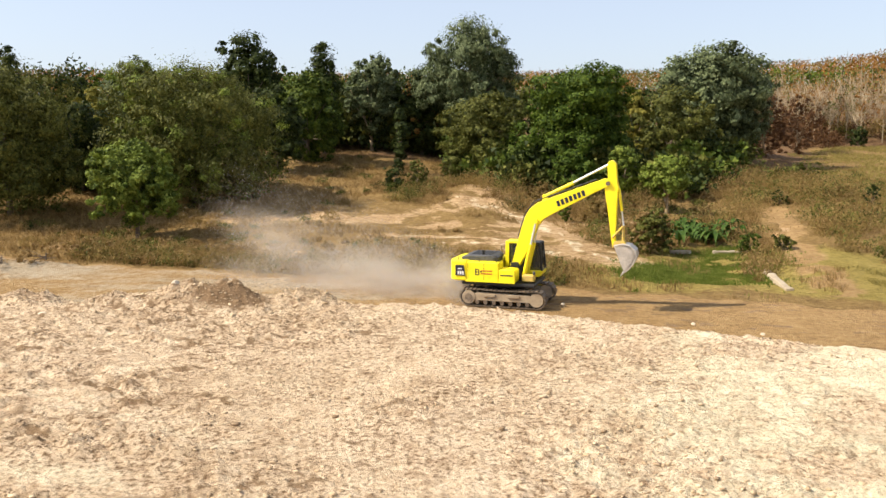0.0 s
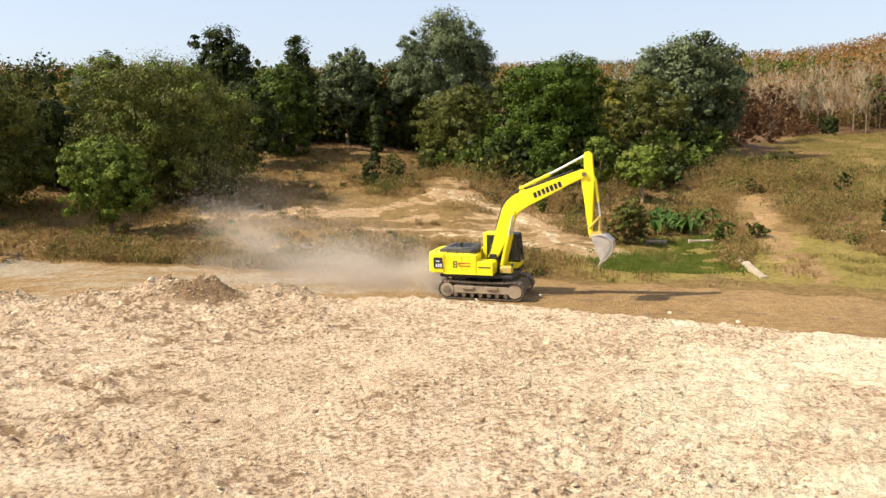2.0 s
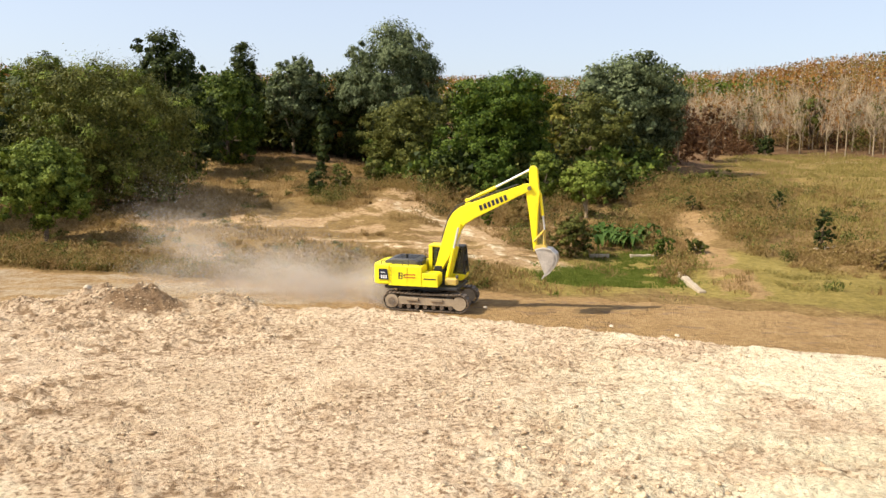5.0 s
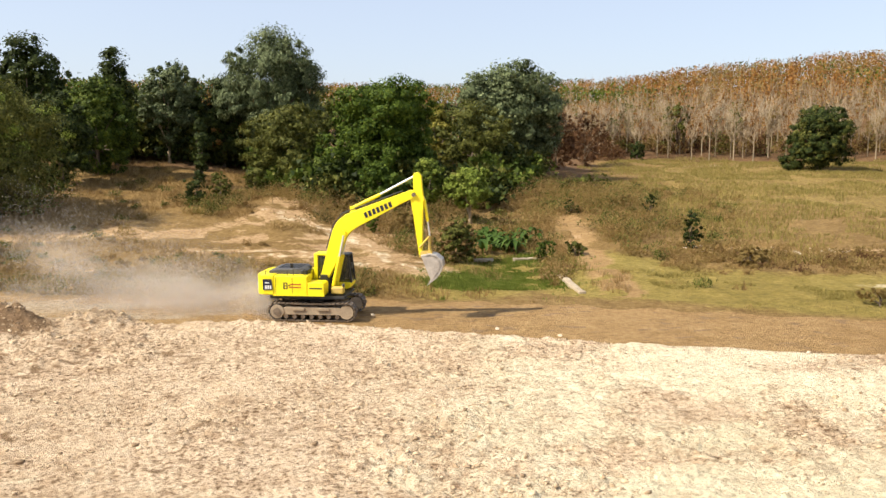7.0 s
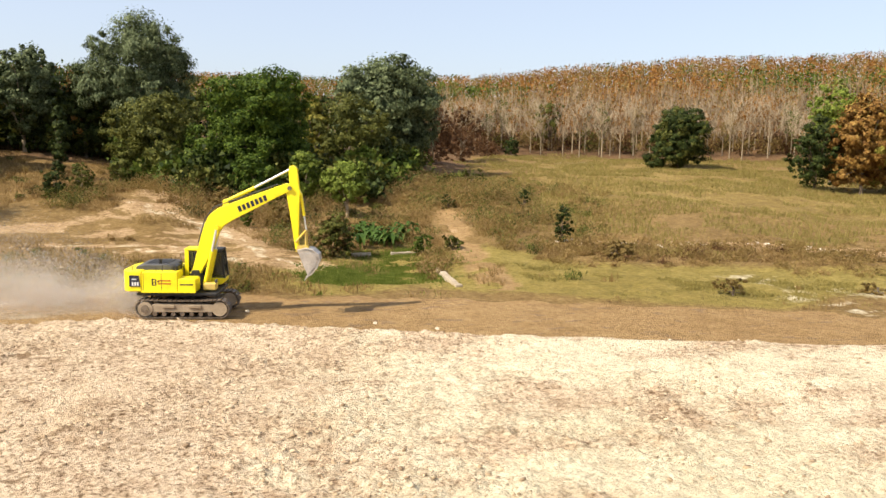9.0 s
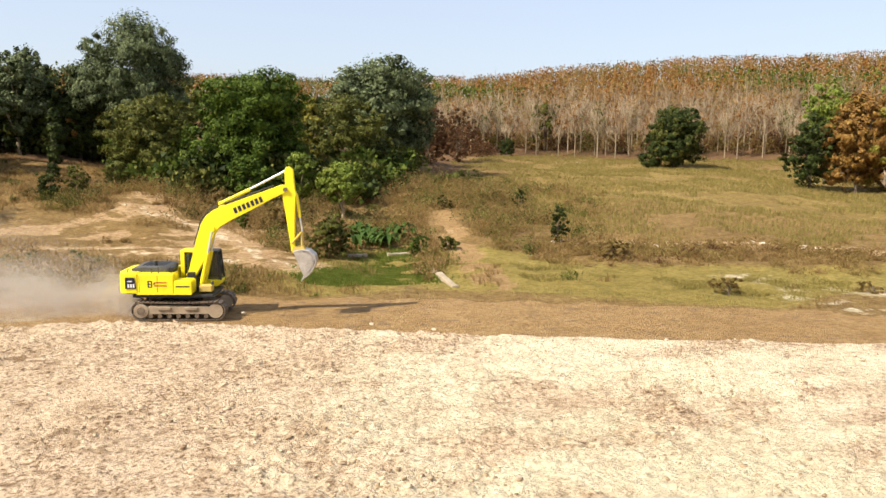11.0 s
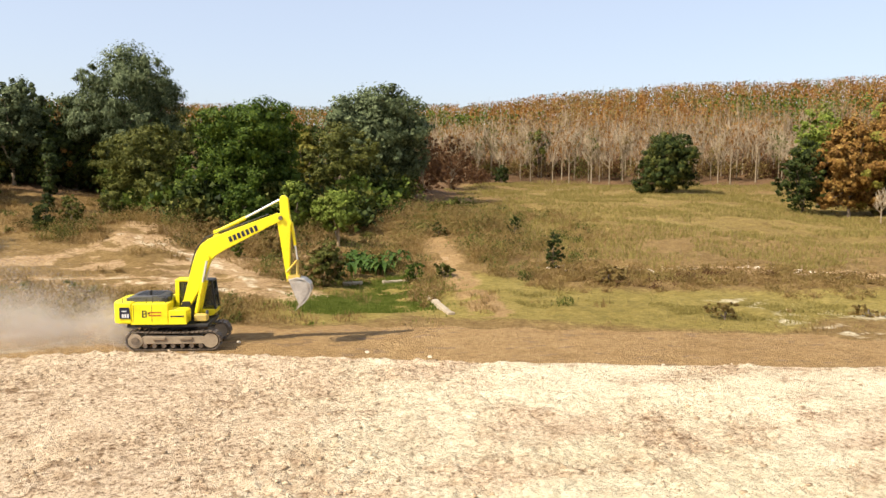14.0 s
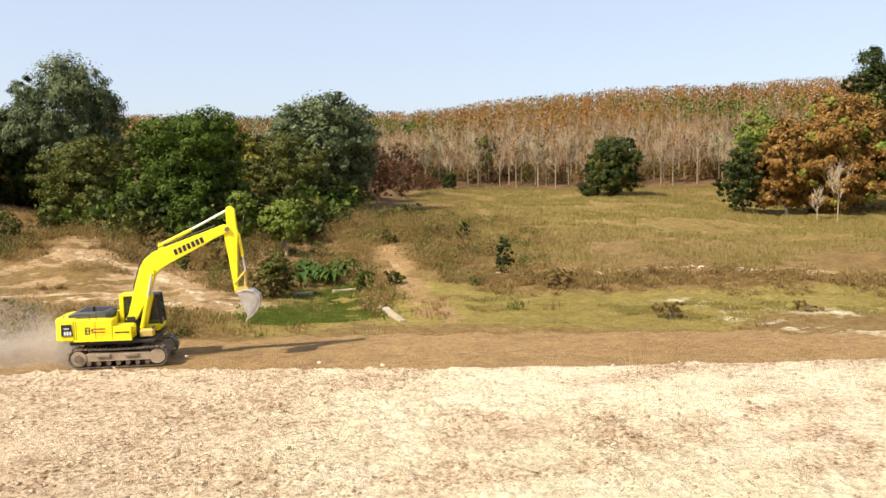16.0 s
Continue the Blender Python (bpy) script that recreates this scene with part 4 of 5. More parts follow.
def sector(a0, a1, r0, r1, rough=0.45, seed=1, scale=6):
    def place(rng, n):
        a, r = np.radians(rng.uniform(a0, a1, n)), np.sqrt(rng.uniform(r0 * r0, r1 * r1, n))
        x, y = r * np.sin(a), r * np.cos(a)
        deg = np.degrees(a)
        fade = np.clip(np.minimum.reduce([(deg - a0) / 4, (a1 - deg) / 4, (r - r0) / 9, (r1 - r) / 9]), 0, 1)
        keep = (fbm(x / scale, y / scale, seed, 3) > rough + 0.25 * (1 - fade)) & (y > np.interp(x, VERGE_X, VERGE_Y) + 0.3)
        for pts, w in ((polar((-14, 70), (-7, 69), (-1, 68), (3, 74), (4, 84)), 3.4), (polar((-1, 66), (5, 62), (9, 57), (12, 52), (14, 49)), 2.4), (polar((22.2, 76), (23.4, 64), (25.5, 53)), 1.6)):
            keep &= near_line(x, y, pts, w) <= 0
        keep &= eroded(x, y, 0.2) <= 0
        return x, y, keep
    return place


tufts("field_grass", 95000, GRASS_FIELD, "tall dry olive grass on the field", 201, sector(23, 63, 58, 184, 0.40, 5), 0.42, 0.045)
tufts("dry_grass", 80000, GRASS_DRY, "dry tan grass on the banks", 202, sector(-38, 14, 42, 116, 0.42, 6), 0.34, 0.035)
tufts("bank_grass", 36000, GRASS_DRY, "dry tan grass on the slope by the gully", 203, sector(4, 27, 42, 114, 0.44, 7), 0.34, 0.035)
def zone(pts, width, rough, seed, scale=3):
    """Places scattered along a broken line, thinning outwards."""
    def place(rng, n):
        p = np.array(pts)
        k = rng.integers(0, len(p) - 1, n)
        t = rng.uniform(0, 1, (n, 1))
        q = p[k] * (1 - t) + p[k + 1] * t + rng.normal(0, width * 0.5, (n, 2))
        x, y = q[:, 0], q[:, 1]
        return x, y, (fbm(x / scale, y / scale, seed, 3) > rough) & (y > np.interp(x, VERGE_X, VERGE_Y) + 0.2)
    return place


tufts("gully_grass", 22000, GRASS_GREEN, "fresh green weeds in the gully", 204, zone(polar((15.6, 46), (17, 50), (19.5, 51), (18.5, 58)), 3.4, 0.36, 8), 0.14, 0.05, 3)
tufts("verge_grass", 14000, GRASS_FIELD, "short yellow-green grass beside the track", 205, zone(polar((23, 48), (29, 49), (38, 48), (46, 50), (56, 54)), 4.5, 0.54, 9), 0.08, 0.05)
tufts("verge_weeds", 9000, GRASS_DRY, "dry weeds along the track's verge", 206, sector(-30, 58, 38, 50, 0.54, 10, 2), 0.32, 0.04)


def scrub():
    """Low brush scattered over the banks."""
    rng = np.random.default_rng(61)
    sets = {0: [], 1: [], 2: [], 3: []}
    for k in range(1500):
        a, r = rng.uniform(-33, 34), rng.uniform(47, 104)
        x, y = at(a, r)
        tall = k > 1250
        if tall:
            a, r = (rng.uniform(-4, 15), rng.uniform(66, 90)) if k % 2 else (rng.uniform(19, 28.5), rng.uniform(61, 96))
            x, y = at(a, r)
            if near_line(np.array([x]), np.array([y]), polar((-14, 70), (-7, 69), (-1, 68), (3, 74)), 3.0)[0] > 0:
                continue
        elif y < np.interp(x, VERGE_X, VERGE_Y) + 1.0 or noise.noise(Vector((x / 9, y / 9, 4))) < -0.12 or (14.5 < a < 21 and r < 60) or (a > 24.5 and 48 < r < 57):
            continue
        if near_line(np.array([x]), np.array([y]), polar((22.3, 78), (23.4, 62), (25.4, 50)), 2.0)[0] > 0 or eroded([x], [y], 0.7)[0] > 0:
            continue
        z, h = land1(x, y), rng.uniform(0.25, 0.85) * (1.5 if a > 3 else 0.9)
        h = h * 1.5 + 0.3 if tall else h
        w = h * rng.uniform(0.8, 1.7)
        kind = int(rng.choice(4, p=(0.32, 0.26, 0.40, 0.02)))
        sets[kind].append(crown_points([(x, y, z + h * 0.4, w, w, h * 0.6)], int(90 + 130 * w), rng, 0.34, 0.35))
    for k, leaf, label in ((0, LEAF_BROWN, "low brown withered brush on the banks"), (1, LEAF_OLIVE, "low olive brush on the banks"), (2, GRASS_DRY, "low straw-coloured brush on the banks"), (3, LEAF_DARK, "low dark green brush on the banks")):
        tagged(new("brush", soup("brush", leaf_faces(np.concatenate(sets[k]), 0.21, rng, -1.0, 0.25), 3, leaf)), label, "scrub", kind="stuff")


scrub()


def lump(name, radius, mat, rng, squash=0.7, jag=0.3):
    bm = bmesh.new()
    bmesh.ops.create_icosphere(bm, subdivisions=2, radius=radius)
    for v in bm.verts:
        v.co *= 1 + jag * (noise.noise(v.co / radius * 1.3 + Vector((rng.uniform(0, 50),) * 3) * 0 + Vector((radius * 91, 0, 0))) )
        v.co.z *= squash
    me = bpy.data.meshes.new(name)
    bm.to_mesh(me)
    bm.free()
    me.materials.append(mat)
    return me


def field_edge():
    """Withered weeds and broken stones along the field's lower edge."""
    rng = np.random.default_rng(71)
    for leaf, count, label in ((LEAF_BROWN, 200, "withered brown weeds along the field's edge"), (LEAF_RUST_DARK, 30, "dark red-brown weeds along the field's edge"), (GRASS_DRY, 160, "straw-coloured weeds along the field's edge")):
        sets = []
        for k in range(count):
            a = rng.uniform(29, 60)
            x, y = at(a, 59 + 0.12 * (a - 30) + rng.normal(0, 2.6))
            h = rng.uniform(0.2, 0.6)
            w = h * rng.uniform(1.0, 2.6)
            sets.append(crown_points([(x, y, land1(x, y) + h * 0.4, w, w, h * 0.55)], int(70 + 90 * w), rng, 0.34, 0.35))
        tagged(new("weeds", soup("weeds", leaf_faces(np.concatenate(sets), 0.19, rng, -0.9, 0.24), 3, leaf)), label, "scrub", kind="stuff")
    for k in range(90):
        a = rng.uniform(30, 57)
        if vnoise(np.array([a / 2.2]), np.array([0.5]), 6)[0] < 0.35:
            continue
        x, y = at(a, 63 + 0.1 * (a - 30) + rng.normal(0, 0.9))
        rad = rng.uniform(0.09, 0.24)
        ob = new("rock", lump("rock", rad, STONE_PALE, rng, 0.5, 0.5))
        ob.matrix_world = pose(x, y, land1(x, y) + rad * 0.35, 0, 0, rng.uniform(0, 360))
        tagged(ob, "pale broken stone at the field's lower edge", "rock", "stones along the field's edge")


def bank_face():
    """Thick brown brush on the low bank along the track."""
    rng = np.random.default_rng(83)
    for leaf, count, label in ((LEAF_BROWN, 230, "thick brown brush on the bank beside the track"), (GRASS_DRY, 130, "straw-coloured brush on the bank beside the track"), (LEAF_OLIVE, 100, "olive brush on the bank beside the track")):
        sets = []
        for k in range(count):
            x = rng.uniform(-24, 6.5)
            y = np.interp(x, VERGE_X, VERGE_Y) + 1.0 + abs(rng.normal(0, 2.6))
            if eroded([x], [y], 0.7)[0] > 0:
                continue
            h = rng.uniform(0.3, 0.9)
            w = h * rng.uniform(0.9, 1.9)
            sets.append(crown_points([(x, y, land1(x, y) + h * 0.4, w, w, h * 0.6)], int(130 + 130 * w), rng, 0.34, 0.35))
        tagged(new("brush", soup("brush", leaf_faces(np.concatenate(sets), 0.2, rng, -1.0, 0.24), 3, leaf)), label, "scrub", kind="stuff")


def banana_patch():
    rng = np.random.default_rng(5)
    for k in range(17):
        az, r = 16.1 + 3.7 * k / 16 + rng.uniform(-0.2, 0.2), 62 + rng.uniform(-2.5, 3.5)
        x, y = at(az, r)
        t = thing("banana_plant", pose(x, y, land1(x, y), 0, 0, rng.uniform(0, 360)), "broad-leaved dark green banana plant in the gully", "plant", "banana plants in the gully")
        part_me("stem", tubes("stem", [[(0, 0, -0.1, 0.11), (0, 0, 0.35, 0.08), (0.03, 0, 0.6, 0.04)]], LEAF_LIME, 6), t)
        for j in range(9):
            ang, length, lift = rng.uniform(0, 6.283), rng.uniform(1.3, 2.3), rng.uniform(0.8, 2.2)
            verts, faces = [], []
            for i in range(7):
                u = i / 6
                w = 0.2 * math.sin(math.pi * min(1, 0.12 + u * 0.88)) + 0.01
                px, pz = length * u * (0.85 - 0.2 * u), 0.35 + lift * u * 1.5 - 1.5 * u * u * lift
                c, s = math.cos(ang), math.sin(ang)
                for side, up in ((-w, 0.06), (0, 0), (w, 0.06)):
                    verts.append((px * c - side * s, px * s + side * c, pz + up))
                if i:
                    a = 3 * (i - 1)
                    faces += [(a, a + 1, a + 4, a + 3), (a + 1, a + 2, a + 5, a + 4)]
            part_me("leaf", mesh_from("leaf", verts, faces, LEAF_BANANA, True), t)


bank_face()
banana_patch()
field_edge()


# ---- loose stones and kerbs ----
def rock(x, y, radius, mat, label, seed):
    rng = np.random.default_rng(seed)
    ob = new("rock", lump("rock", radius, mat, rng))
    ob.matrix_world = pose(x, y, land1(x, y) + radius * 0.35, 0, 0, rng.uniform(0, 360))
    return tagged(ob, label, "rock")


rock(-12.3, 36.4, 0.2, STONE_PALE, "pale rock lying on the heap of spoil", 1)
rock(-17.6, 34.6, 0.2, STONE_PALE, "pale stone on the bare soil", 2)
for k, (a, r) in enumerate(((8.5, 38), (6.9, 35.2), (17.5, 35), (38.5, 33.5), (22, 34), (5.2, 39.5), (31, 60), (33, 61.5), (34.5, 62), (47, 66))):
    rock(*at(a, r), 0.1, STONE_PALE, "pale stone lying on the ground", 10 + k)


def kerb(p, q, z, label):
    p, q = Vector((*p, 0)), Vector((*q, 0))
    mid, d = (p + q) / 2, q - p
    bm = bm_box(-d.length / 2, d.length / 2, -0.2, 0.2, -0.2, 0.28, 0.05)
    bmesh.ops.subdivide_edges(bm, edges=[e for e in bm.edges if e.calc_length() > 0.5], cuts=6)
    for v in bm.verts:
        v.co += Vector((0, 1, 1)) * 0.06 * noise.noise(v.co * 1.7 + mid)
    me = bpy.data.meshes.new("kerb")
    bm.to_mesh(me)
    bm.free()
    me.materials.append(CONCRETE)
    ob = new("concrete_slab", me)
    ob.matrix_world = pose(mid.x, mid.y, z, 0, 0, math.degrees(math.atan2(d.y, d.x)))
    return tagged(ob, label, "slab", "concrete slabs in the gully")


kerb((15.4, 54.5), (16.8, 54.4), -0.12, "weathered concrete slab across the gully")
kerb((18.2, 54.1), (20.5, 53.7), -0.12, "weathered concrete slab across the gully")
kerb((19.0, 47.1), (17.8, 40.9), -0.22, "long pale concrete edging beside the green gully")


def clods():
    """Broken lumps strewn over the tilled soil."""
    rng = np.random.default_rng(3)
    bm = bmesh.new()
    bmesh.ops.create_uvsphere(bm, u_segments=5, v_segments=3, radius=1.0)
    bmesh.ops.triangulate(bm, faces=bm.faces[:])
    base = np.array([v.co for v in bm.verts])
    tri = np.array([[v.index for v in f.verts] for f in bm.faces])
    bm.free()
    n = 25000
    a, r = np.radians(rng.uniform(-34, 61, n)), 13 + 28 * rng.uniform(0, 1, n) ** 1.15
    x, y = r * np.sin(a), r * np.cos(a)
    keep = (y < np.interp(x, CREST_X, CREST_Y) + 0.4) & (fbm(x / 2.5, y / 1.6, 13, 3) + rng.uniform(-0.2, 0.2, n) > 0.47 + 0.09 * step(0.1, 0.7, a))
    keep &= near_line(x, y, STREAK_A, 0.7) + near_line(x, y, STREAK_B, 1.5) <= 0.1
    x, y = x[keep], y[keep]
    hx = rng.normal(0, 1, (2200, 2))
    which = rng.integers(0, len(HEAPS), 2200)
    hp = np.array(HEAPS)[which]
    x, y = np.r_[x, hp[:, 0] + hx[:, 0] * hp[:, 2] * 0.6], np.r_[y, hp[:, 1] + hx[:, 1] * hp[:, 3] * 0.6]
    m = len(x)
    z = land(x, y) + soil(x, y)[2]
    s = 0.016 + 0.05 * rng.uniform(0, 1, m) ** 7 + 0.02 * rng.uniform(0, 1, m) ** 2
    s[-2200:] *= 1.1
    verts = (base[None] * (1 + rng.uniform(-0.35, 0.35, (m, len(base), 1))) * rng.uniform((0.7, 0.7, 0.4), (1.9, 1.5, 0.8), (m, 1, 3)) * s[:, None, None]).astype(np.float32)
    verts += np.stack([x, y, z + s * 0.25], 1)[:, None, :]
    faces = (tri[None] + (np.arange(m) * len(base))[:, None, None]).reshape(-1, 3)
    me = bpy.data.meshes.new("clods")
    me.vertices.add(m * len(base))
    me.vertices.foreach_set("co", verts.ravel())
    me.loops.add(faces.size)
    me.loops.foreach_set("vertex_index", faces.astype(np.int32).ravel())
    me.polygons.add(len(faces))
    me.polygons.foreach_set("loop_start", np.arange(0, faces.size, 3, dtype=np.int32))
    me.update(calc_edges=True)
    me.materials.append(CLOD)
    tagged(new("clods", me), "broken clods and stones on the pale soil", "soil", kind="stuff")


clods()


# ---- excavator ----
def excavator():
    ex = thing("excavator", pose(3.12, 38.1, 0.02, 0, 0, -18.8), "yellow crawler excavator driving along the dirt track", "excavator")
    # tracks
    for side in (-1.1, 1.1):
        rad, hl = 0.4, 1.62
        loop = 2 * math.pi * rad + 4 * hl
        count = 46
        own = bmesh.new()
        for k in range(count):
            d = k / count * loop
            if d < 2 * hl:
                px, pz, ang = -hl + d, 0.06, 0
            elif d < 2 * hl + math.pi * rad:
                t = (d - 2 * hl) / rad
                px, pz, ang = hl + rad * math.sin(t), 0.06 + rad - rad * math.cos(t), t
            elif d < 4 * hl + math.pi * rad:
                t = d - 2 * hl - math.pi * rad
                px, pz, ang = hl - t, 0.06 + 2 * rad - 0.05 * math.sin(math.pi * t / (2 * hl)), math.pi
            else:
                t = (d - 4 * hl - math.pi * rad) / rad
                px, pz, ang = -hl - rad * math.sin(t), 0.06 + rad + rad * math.cos(t), math.pi + t
            shoe = bm_box(-0.085, 0.085, -0.3, 0.3, -0.025, 0.02, 0)
            bm_box(-0.08, -0.05, -0.3, 0.3, -0.055, -0.02, 0, shoe)
            bmesh.ops.transform(shoe, matrix=Matrix.Translation((px, side, pz)) @ Matrix.Rotation(-ang, 4, "Y"), verts=shoe.verts[:])
            join(own, shoe)
        track = part("track", own, STEEL, ex, "dusty dark steel track chain")
        part("track_frame", bm_prism([(-1.5, 0.3), (1.35, 0.3), (1.5, 0.42), (1.3, 0.66), (-1.2, 0.7), (-1.55, 0.5)], side - 0.24, side + 0.24, 0.03), DUSTY_STEEL, track, "dust-covered track frame")
        part("idler", bm_rod((hl, side - 0.25, 0.46), (hl, side + 0.25, 0.46), 0.33, seg=20), DUSTY_STEEL, track)
        part("sprocket", bm_rod((-hl, side - 0.27, 0.46), (-hl, side + 0.27, 0.46), 0.32, seg=20), DUSTY_STEEL, track)
        part("hub", bm_rod((-hl, side - 0.31, 0.46), (-hl, side + 0.31, 0.46), 0.17, seg=16), STEEL, track)
        for k in range(7):
            part("roller", bm_rod((-1.2 + 0.4 * k, side - 0.26, 0.23), (-1.2 + 0.4 * k, side + 0.26, 0.23), 0.1, seg=12), STEEL, track)
        for k in (-0.6, 0.55):
            part("step_block", bm_box(k - 0.28, k + 0.28, side - 0.3, side + 0.3, 0.5, 0.64, 0.02), DUSTY_STEEL, track)
    part("centre_frame", bm_box(-0.9, 0.9, -0.85, 0.85, 0.42, 0.85, 0.05), STEEL, ex, "dark undercarriage centre frame")
    part("slew_ring", bm_rod((0, 0, 0.8), (0, 0, 1.1), 0.75, seg=28), BLACK, ex)
    part("turntable", bm_box(-2.0, 1.5, -1.2, 1.2, 1.02, 1.16, 0.03), BLACK, ex)
    # upper body
    cw = bmesh.new()
    outline = [(-2.85, -0.75), (-2.72, -1.15), (-2.45, -1.36), (-1.85, -1.38), (-1.85, 1.38), (-2.45, 1.36), (-2.72, 1.15), (-2.85, 0.75)]
    lo, hi = [cw.verts.new((x, y, 1.12)) for x, y in outline], [cw.verts.new((x, y, 2.28)) for x, y in outline]
    cw.faces.new(lo[::-1])
    cw.faces.new(hi)
    for i in range(8):
        cw.faces.new((lo[i], lo[(i + 1) % 8], hi[(i + 1) % 8], hi[i]))
    bmesh.ops.bevel(cw, geom=cw.edges[:], offset=0.07, segments=3, affect="EDGES", profile=0.5)
    part("counterweight", cw, PAINT_YELLOW, ex, "yellow rounded counterweight")
    right = part("side_panel", bm_box(-1.84, -0.18, -1.38, -0.45, 1.12, 2.24, 0.04), PAINT_YELLOW, ex, "yellow engine side panel")
    part("side_panel", bm_box(-1.84, -0.45, 0.45, 1.38, 1.12, 2.24, 0.04), PAINT_YELLOW, ex, "yellow engine side panel")
    for x in (-1.84, -1.0):
        part("panel_seam", bm_box(x + 0.06, x + 0.075, -1.388, -1.37, 1.22, 2.16, 0), BLACK, right)
    part("panel_latch", bm_box(-1.12, -1.04, -1.395, -1.37, 1.66, 1.74, 0.005), BLACK, right)
    step_box = part("tool_box", bm_prism([(-0.17, 1.12), (0.66, 1.12), (0.66, 1.78), (0.55, 1.86), (-0.17, 1.86)], -1.38, -0.5, 0.03), PAINT_YELLOW, ex, "yellow tool box step")
    part("sill", bm_box(-1.9, 0.66, -1.39, -1.3, 1.08, 1.15, 0.01), PAINT_YELLOW, ex)
    hood = part("engine_hood", bm_prism([(-2.3, 2.2), (-0.55, 2.2), (-0.55, 2.44), (-0.75, 2.56), (-1.9, 2.56), (-2.25, 2.46)], -0.85, 0.95, 0.06), GREY_HOOD, ex, "dark grey engine hood")
    for k in range(6):
        part("hood_slat", bm_box(-1.85 + 0.19 * k, -1.75 + 0.19 * k, -0.6, 0.6, 2.55, 2.59, 0.01), BLACK, hood)
    part("exhaust_pipe", bm_rod((-1.2, -0.55, 2.5), (-1.2, -0.55, 2.82), 0.07), BLACK, ex)
    part("air_box", bm_box(-0.55, -0.3, -0.9, -0.1, 2.2, 2.5, 0.04), BLACK, ex)
    for x0, x1, z in ((-2.3, -1.2, 2.5), (-0.9, -0.3, 2.62)):
        rail = bm_rod((x0, -1.28, 2.22), (x0, -1.28, z), 0.018, seg=8)
        bm_rod((x1, -1.28, 2.22), (x1, -1.28, z), 0.018, seg=8, bm=rail)
        bm_rod((x0, -1.28, z), (x1, -1.28, z), 0.018, seg=8, bm=rail)
        part("handrail", rail, BLACK, ex)
    # cab on the far side
    y0, y1 = 0.42, 1.36
    cab = part("cab", bm_prism([(-0.32, 1.14), (1.45, 1.14), (1.6, 1.26), (1.66, 1.5), (-0.32, 1.5)], y0, y1, 0.04), PAINT_YELLOW, ex, "yellow cab with dark windows")
    part("cab_roof", bm_box(-0.34, 0.5, y0 - 0.01, y1 + 0.01, 2.9, 3.02, 0.05), PAINT_YELLOW, cab)
    part("roof_hatch", bm_box(0.5, 1.5, y0 - 0.005, y1 + 0.005, 2.88, 2.99, 0.04), BLACK, cab, "dark front half of the cab roof")
    for yy in (y0, y1 - 0.1):
        part("rear_pillar", bm_prism([(-0.32, 1.48), (-0.12, 1.48), (-0.12, 2.92), (-0.32, 2.92)], yy, yy + 0.1, 0.02), PAINT_YELLOW, cab)
        part("door_pillar", bm_prism([(0.42, 1.48), (0.52, 1.48), (0.52, 2.92), (0.42, 2.92)], yy, yy + 0.1, 0.015), BLACK, cab)
        part("front_pillar", bm_prism([(1.56, 1.48), (1.66, 1.48), (1.5, 2.94), (1.4, 2.94)], yy, yy + 0.08, 0.015), BLACK, cab)
        part("window", bm_prism([(-0.13, 1.49), (1.6, 1.49), (1.44, 2.91), (-0.13, 2.91)], yy + 0.04, yy + 0.055, 0), GLASS, cab, "dark tinted side glass")
    part("windscreen", bm_prism([(1.6, 1.5), (1.62, 1.5), (1.46, 2.92), (1.44, 2.92)], y0 + 0.08, y1 - 0.08, 0), GLASS, cab, "dark tinted windscreen")
    part("rear_window", bm_box(-0.27, -0.255, y0 + 0.1, y1 - 0.1, 1.75, 2.9, 0), GLASS, cab, "dark tinted rear glass")
    seat = bm_box(0.1, 0.6, 0.65, 1.12, 1.72, 1.95, 0.06)
    bm_box(0.05, 0.2, 0.65, 1.12, 1.9, 2.6, 0.06, seat)
    part("seat", seat, BLACK, cab, "black operator seat")
    mirror = bm_rod((1.55, y0, 2.3), (1.72, y0 - 0.2, 2.42), 0.015, seg=6)
    bm_box(1.68, 1.74, y0 - 0.33, y0 - 0.12, 2.28, 2.6, 0.02, mirror)
    part("mirror", mirror, BLACK, cab, "black side mirror on an arm")
    part("front_step", bm_box(0.9, 1.5, -0.95, -0.45, 1.14, 1.5, 0.04), PAINT_DUSTY, ex, "dusty yellow front step with valve cover")
    part("work_lamp", bm_box(1.42, 1.52, -0.82, -0.6, 1.52, 1.7, 0.03), GREY_HOOD, ex)
    part("boom_bracket", bm_prism([(-0.1, 1.14), (0.75, 1.14), (0.55, 2.05), (0.2, 2.05)], -0.32, 0.32, 0.03), BLACK, ex, "dark boom mounting bracket")
    # boom
    boom = part("boom", bm_prism([(0.18, 1.72), (0.10, 1.92), (0.24, 2.12), (0.42, 2.78), (0.66, 3.62), (0.86, 4.22), (1.1, 4.62), (1.5, 4.92), (2.2, 5.18), (3.4, 5.6), (4.78, 6.08),
                                  (4.98, 6.0), (5.02, 5.82), (4.9, 5.68), (4.3, 5.42), (3.2, 4.86), (2.3, 4.42), (1.78, 4.12), (1.52, 3.82), (1.3, 3.3), (0.95, 2.5), (0.55, 1.82), (0.36, 1.68)], -0.23, 0.23, 0.03), PAINT_YELLOW, ex, "bright yellow bent boom")
    # dark name strip as plain bars along the boom
    d = Vector((3.9 - 2.55, 0, 5.47 - 4.92)).normalized()
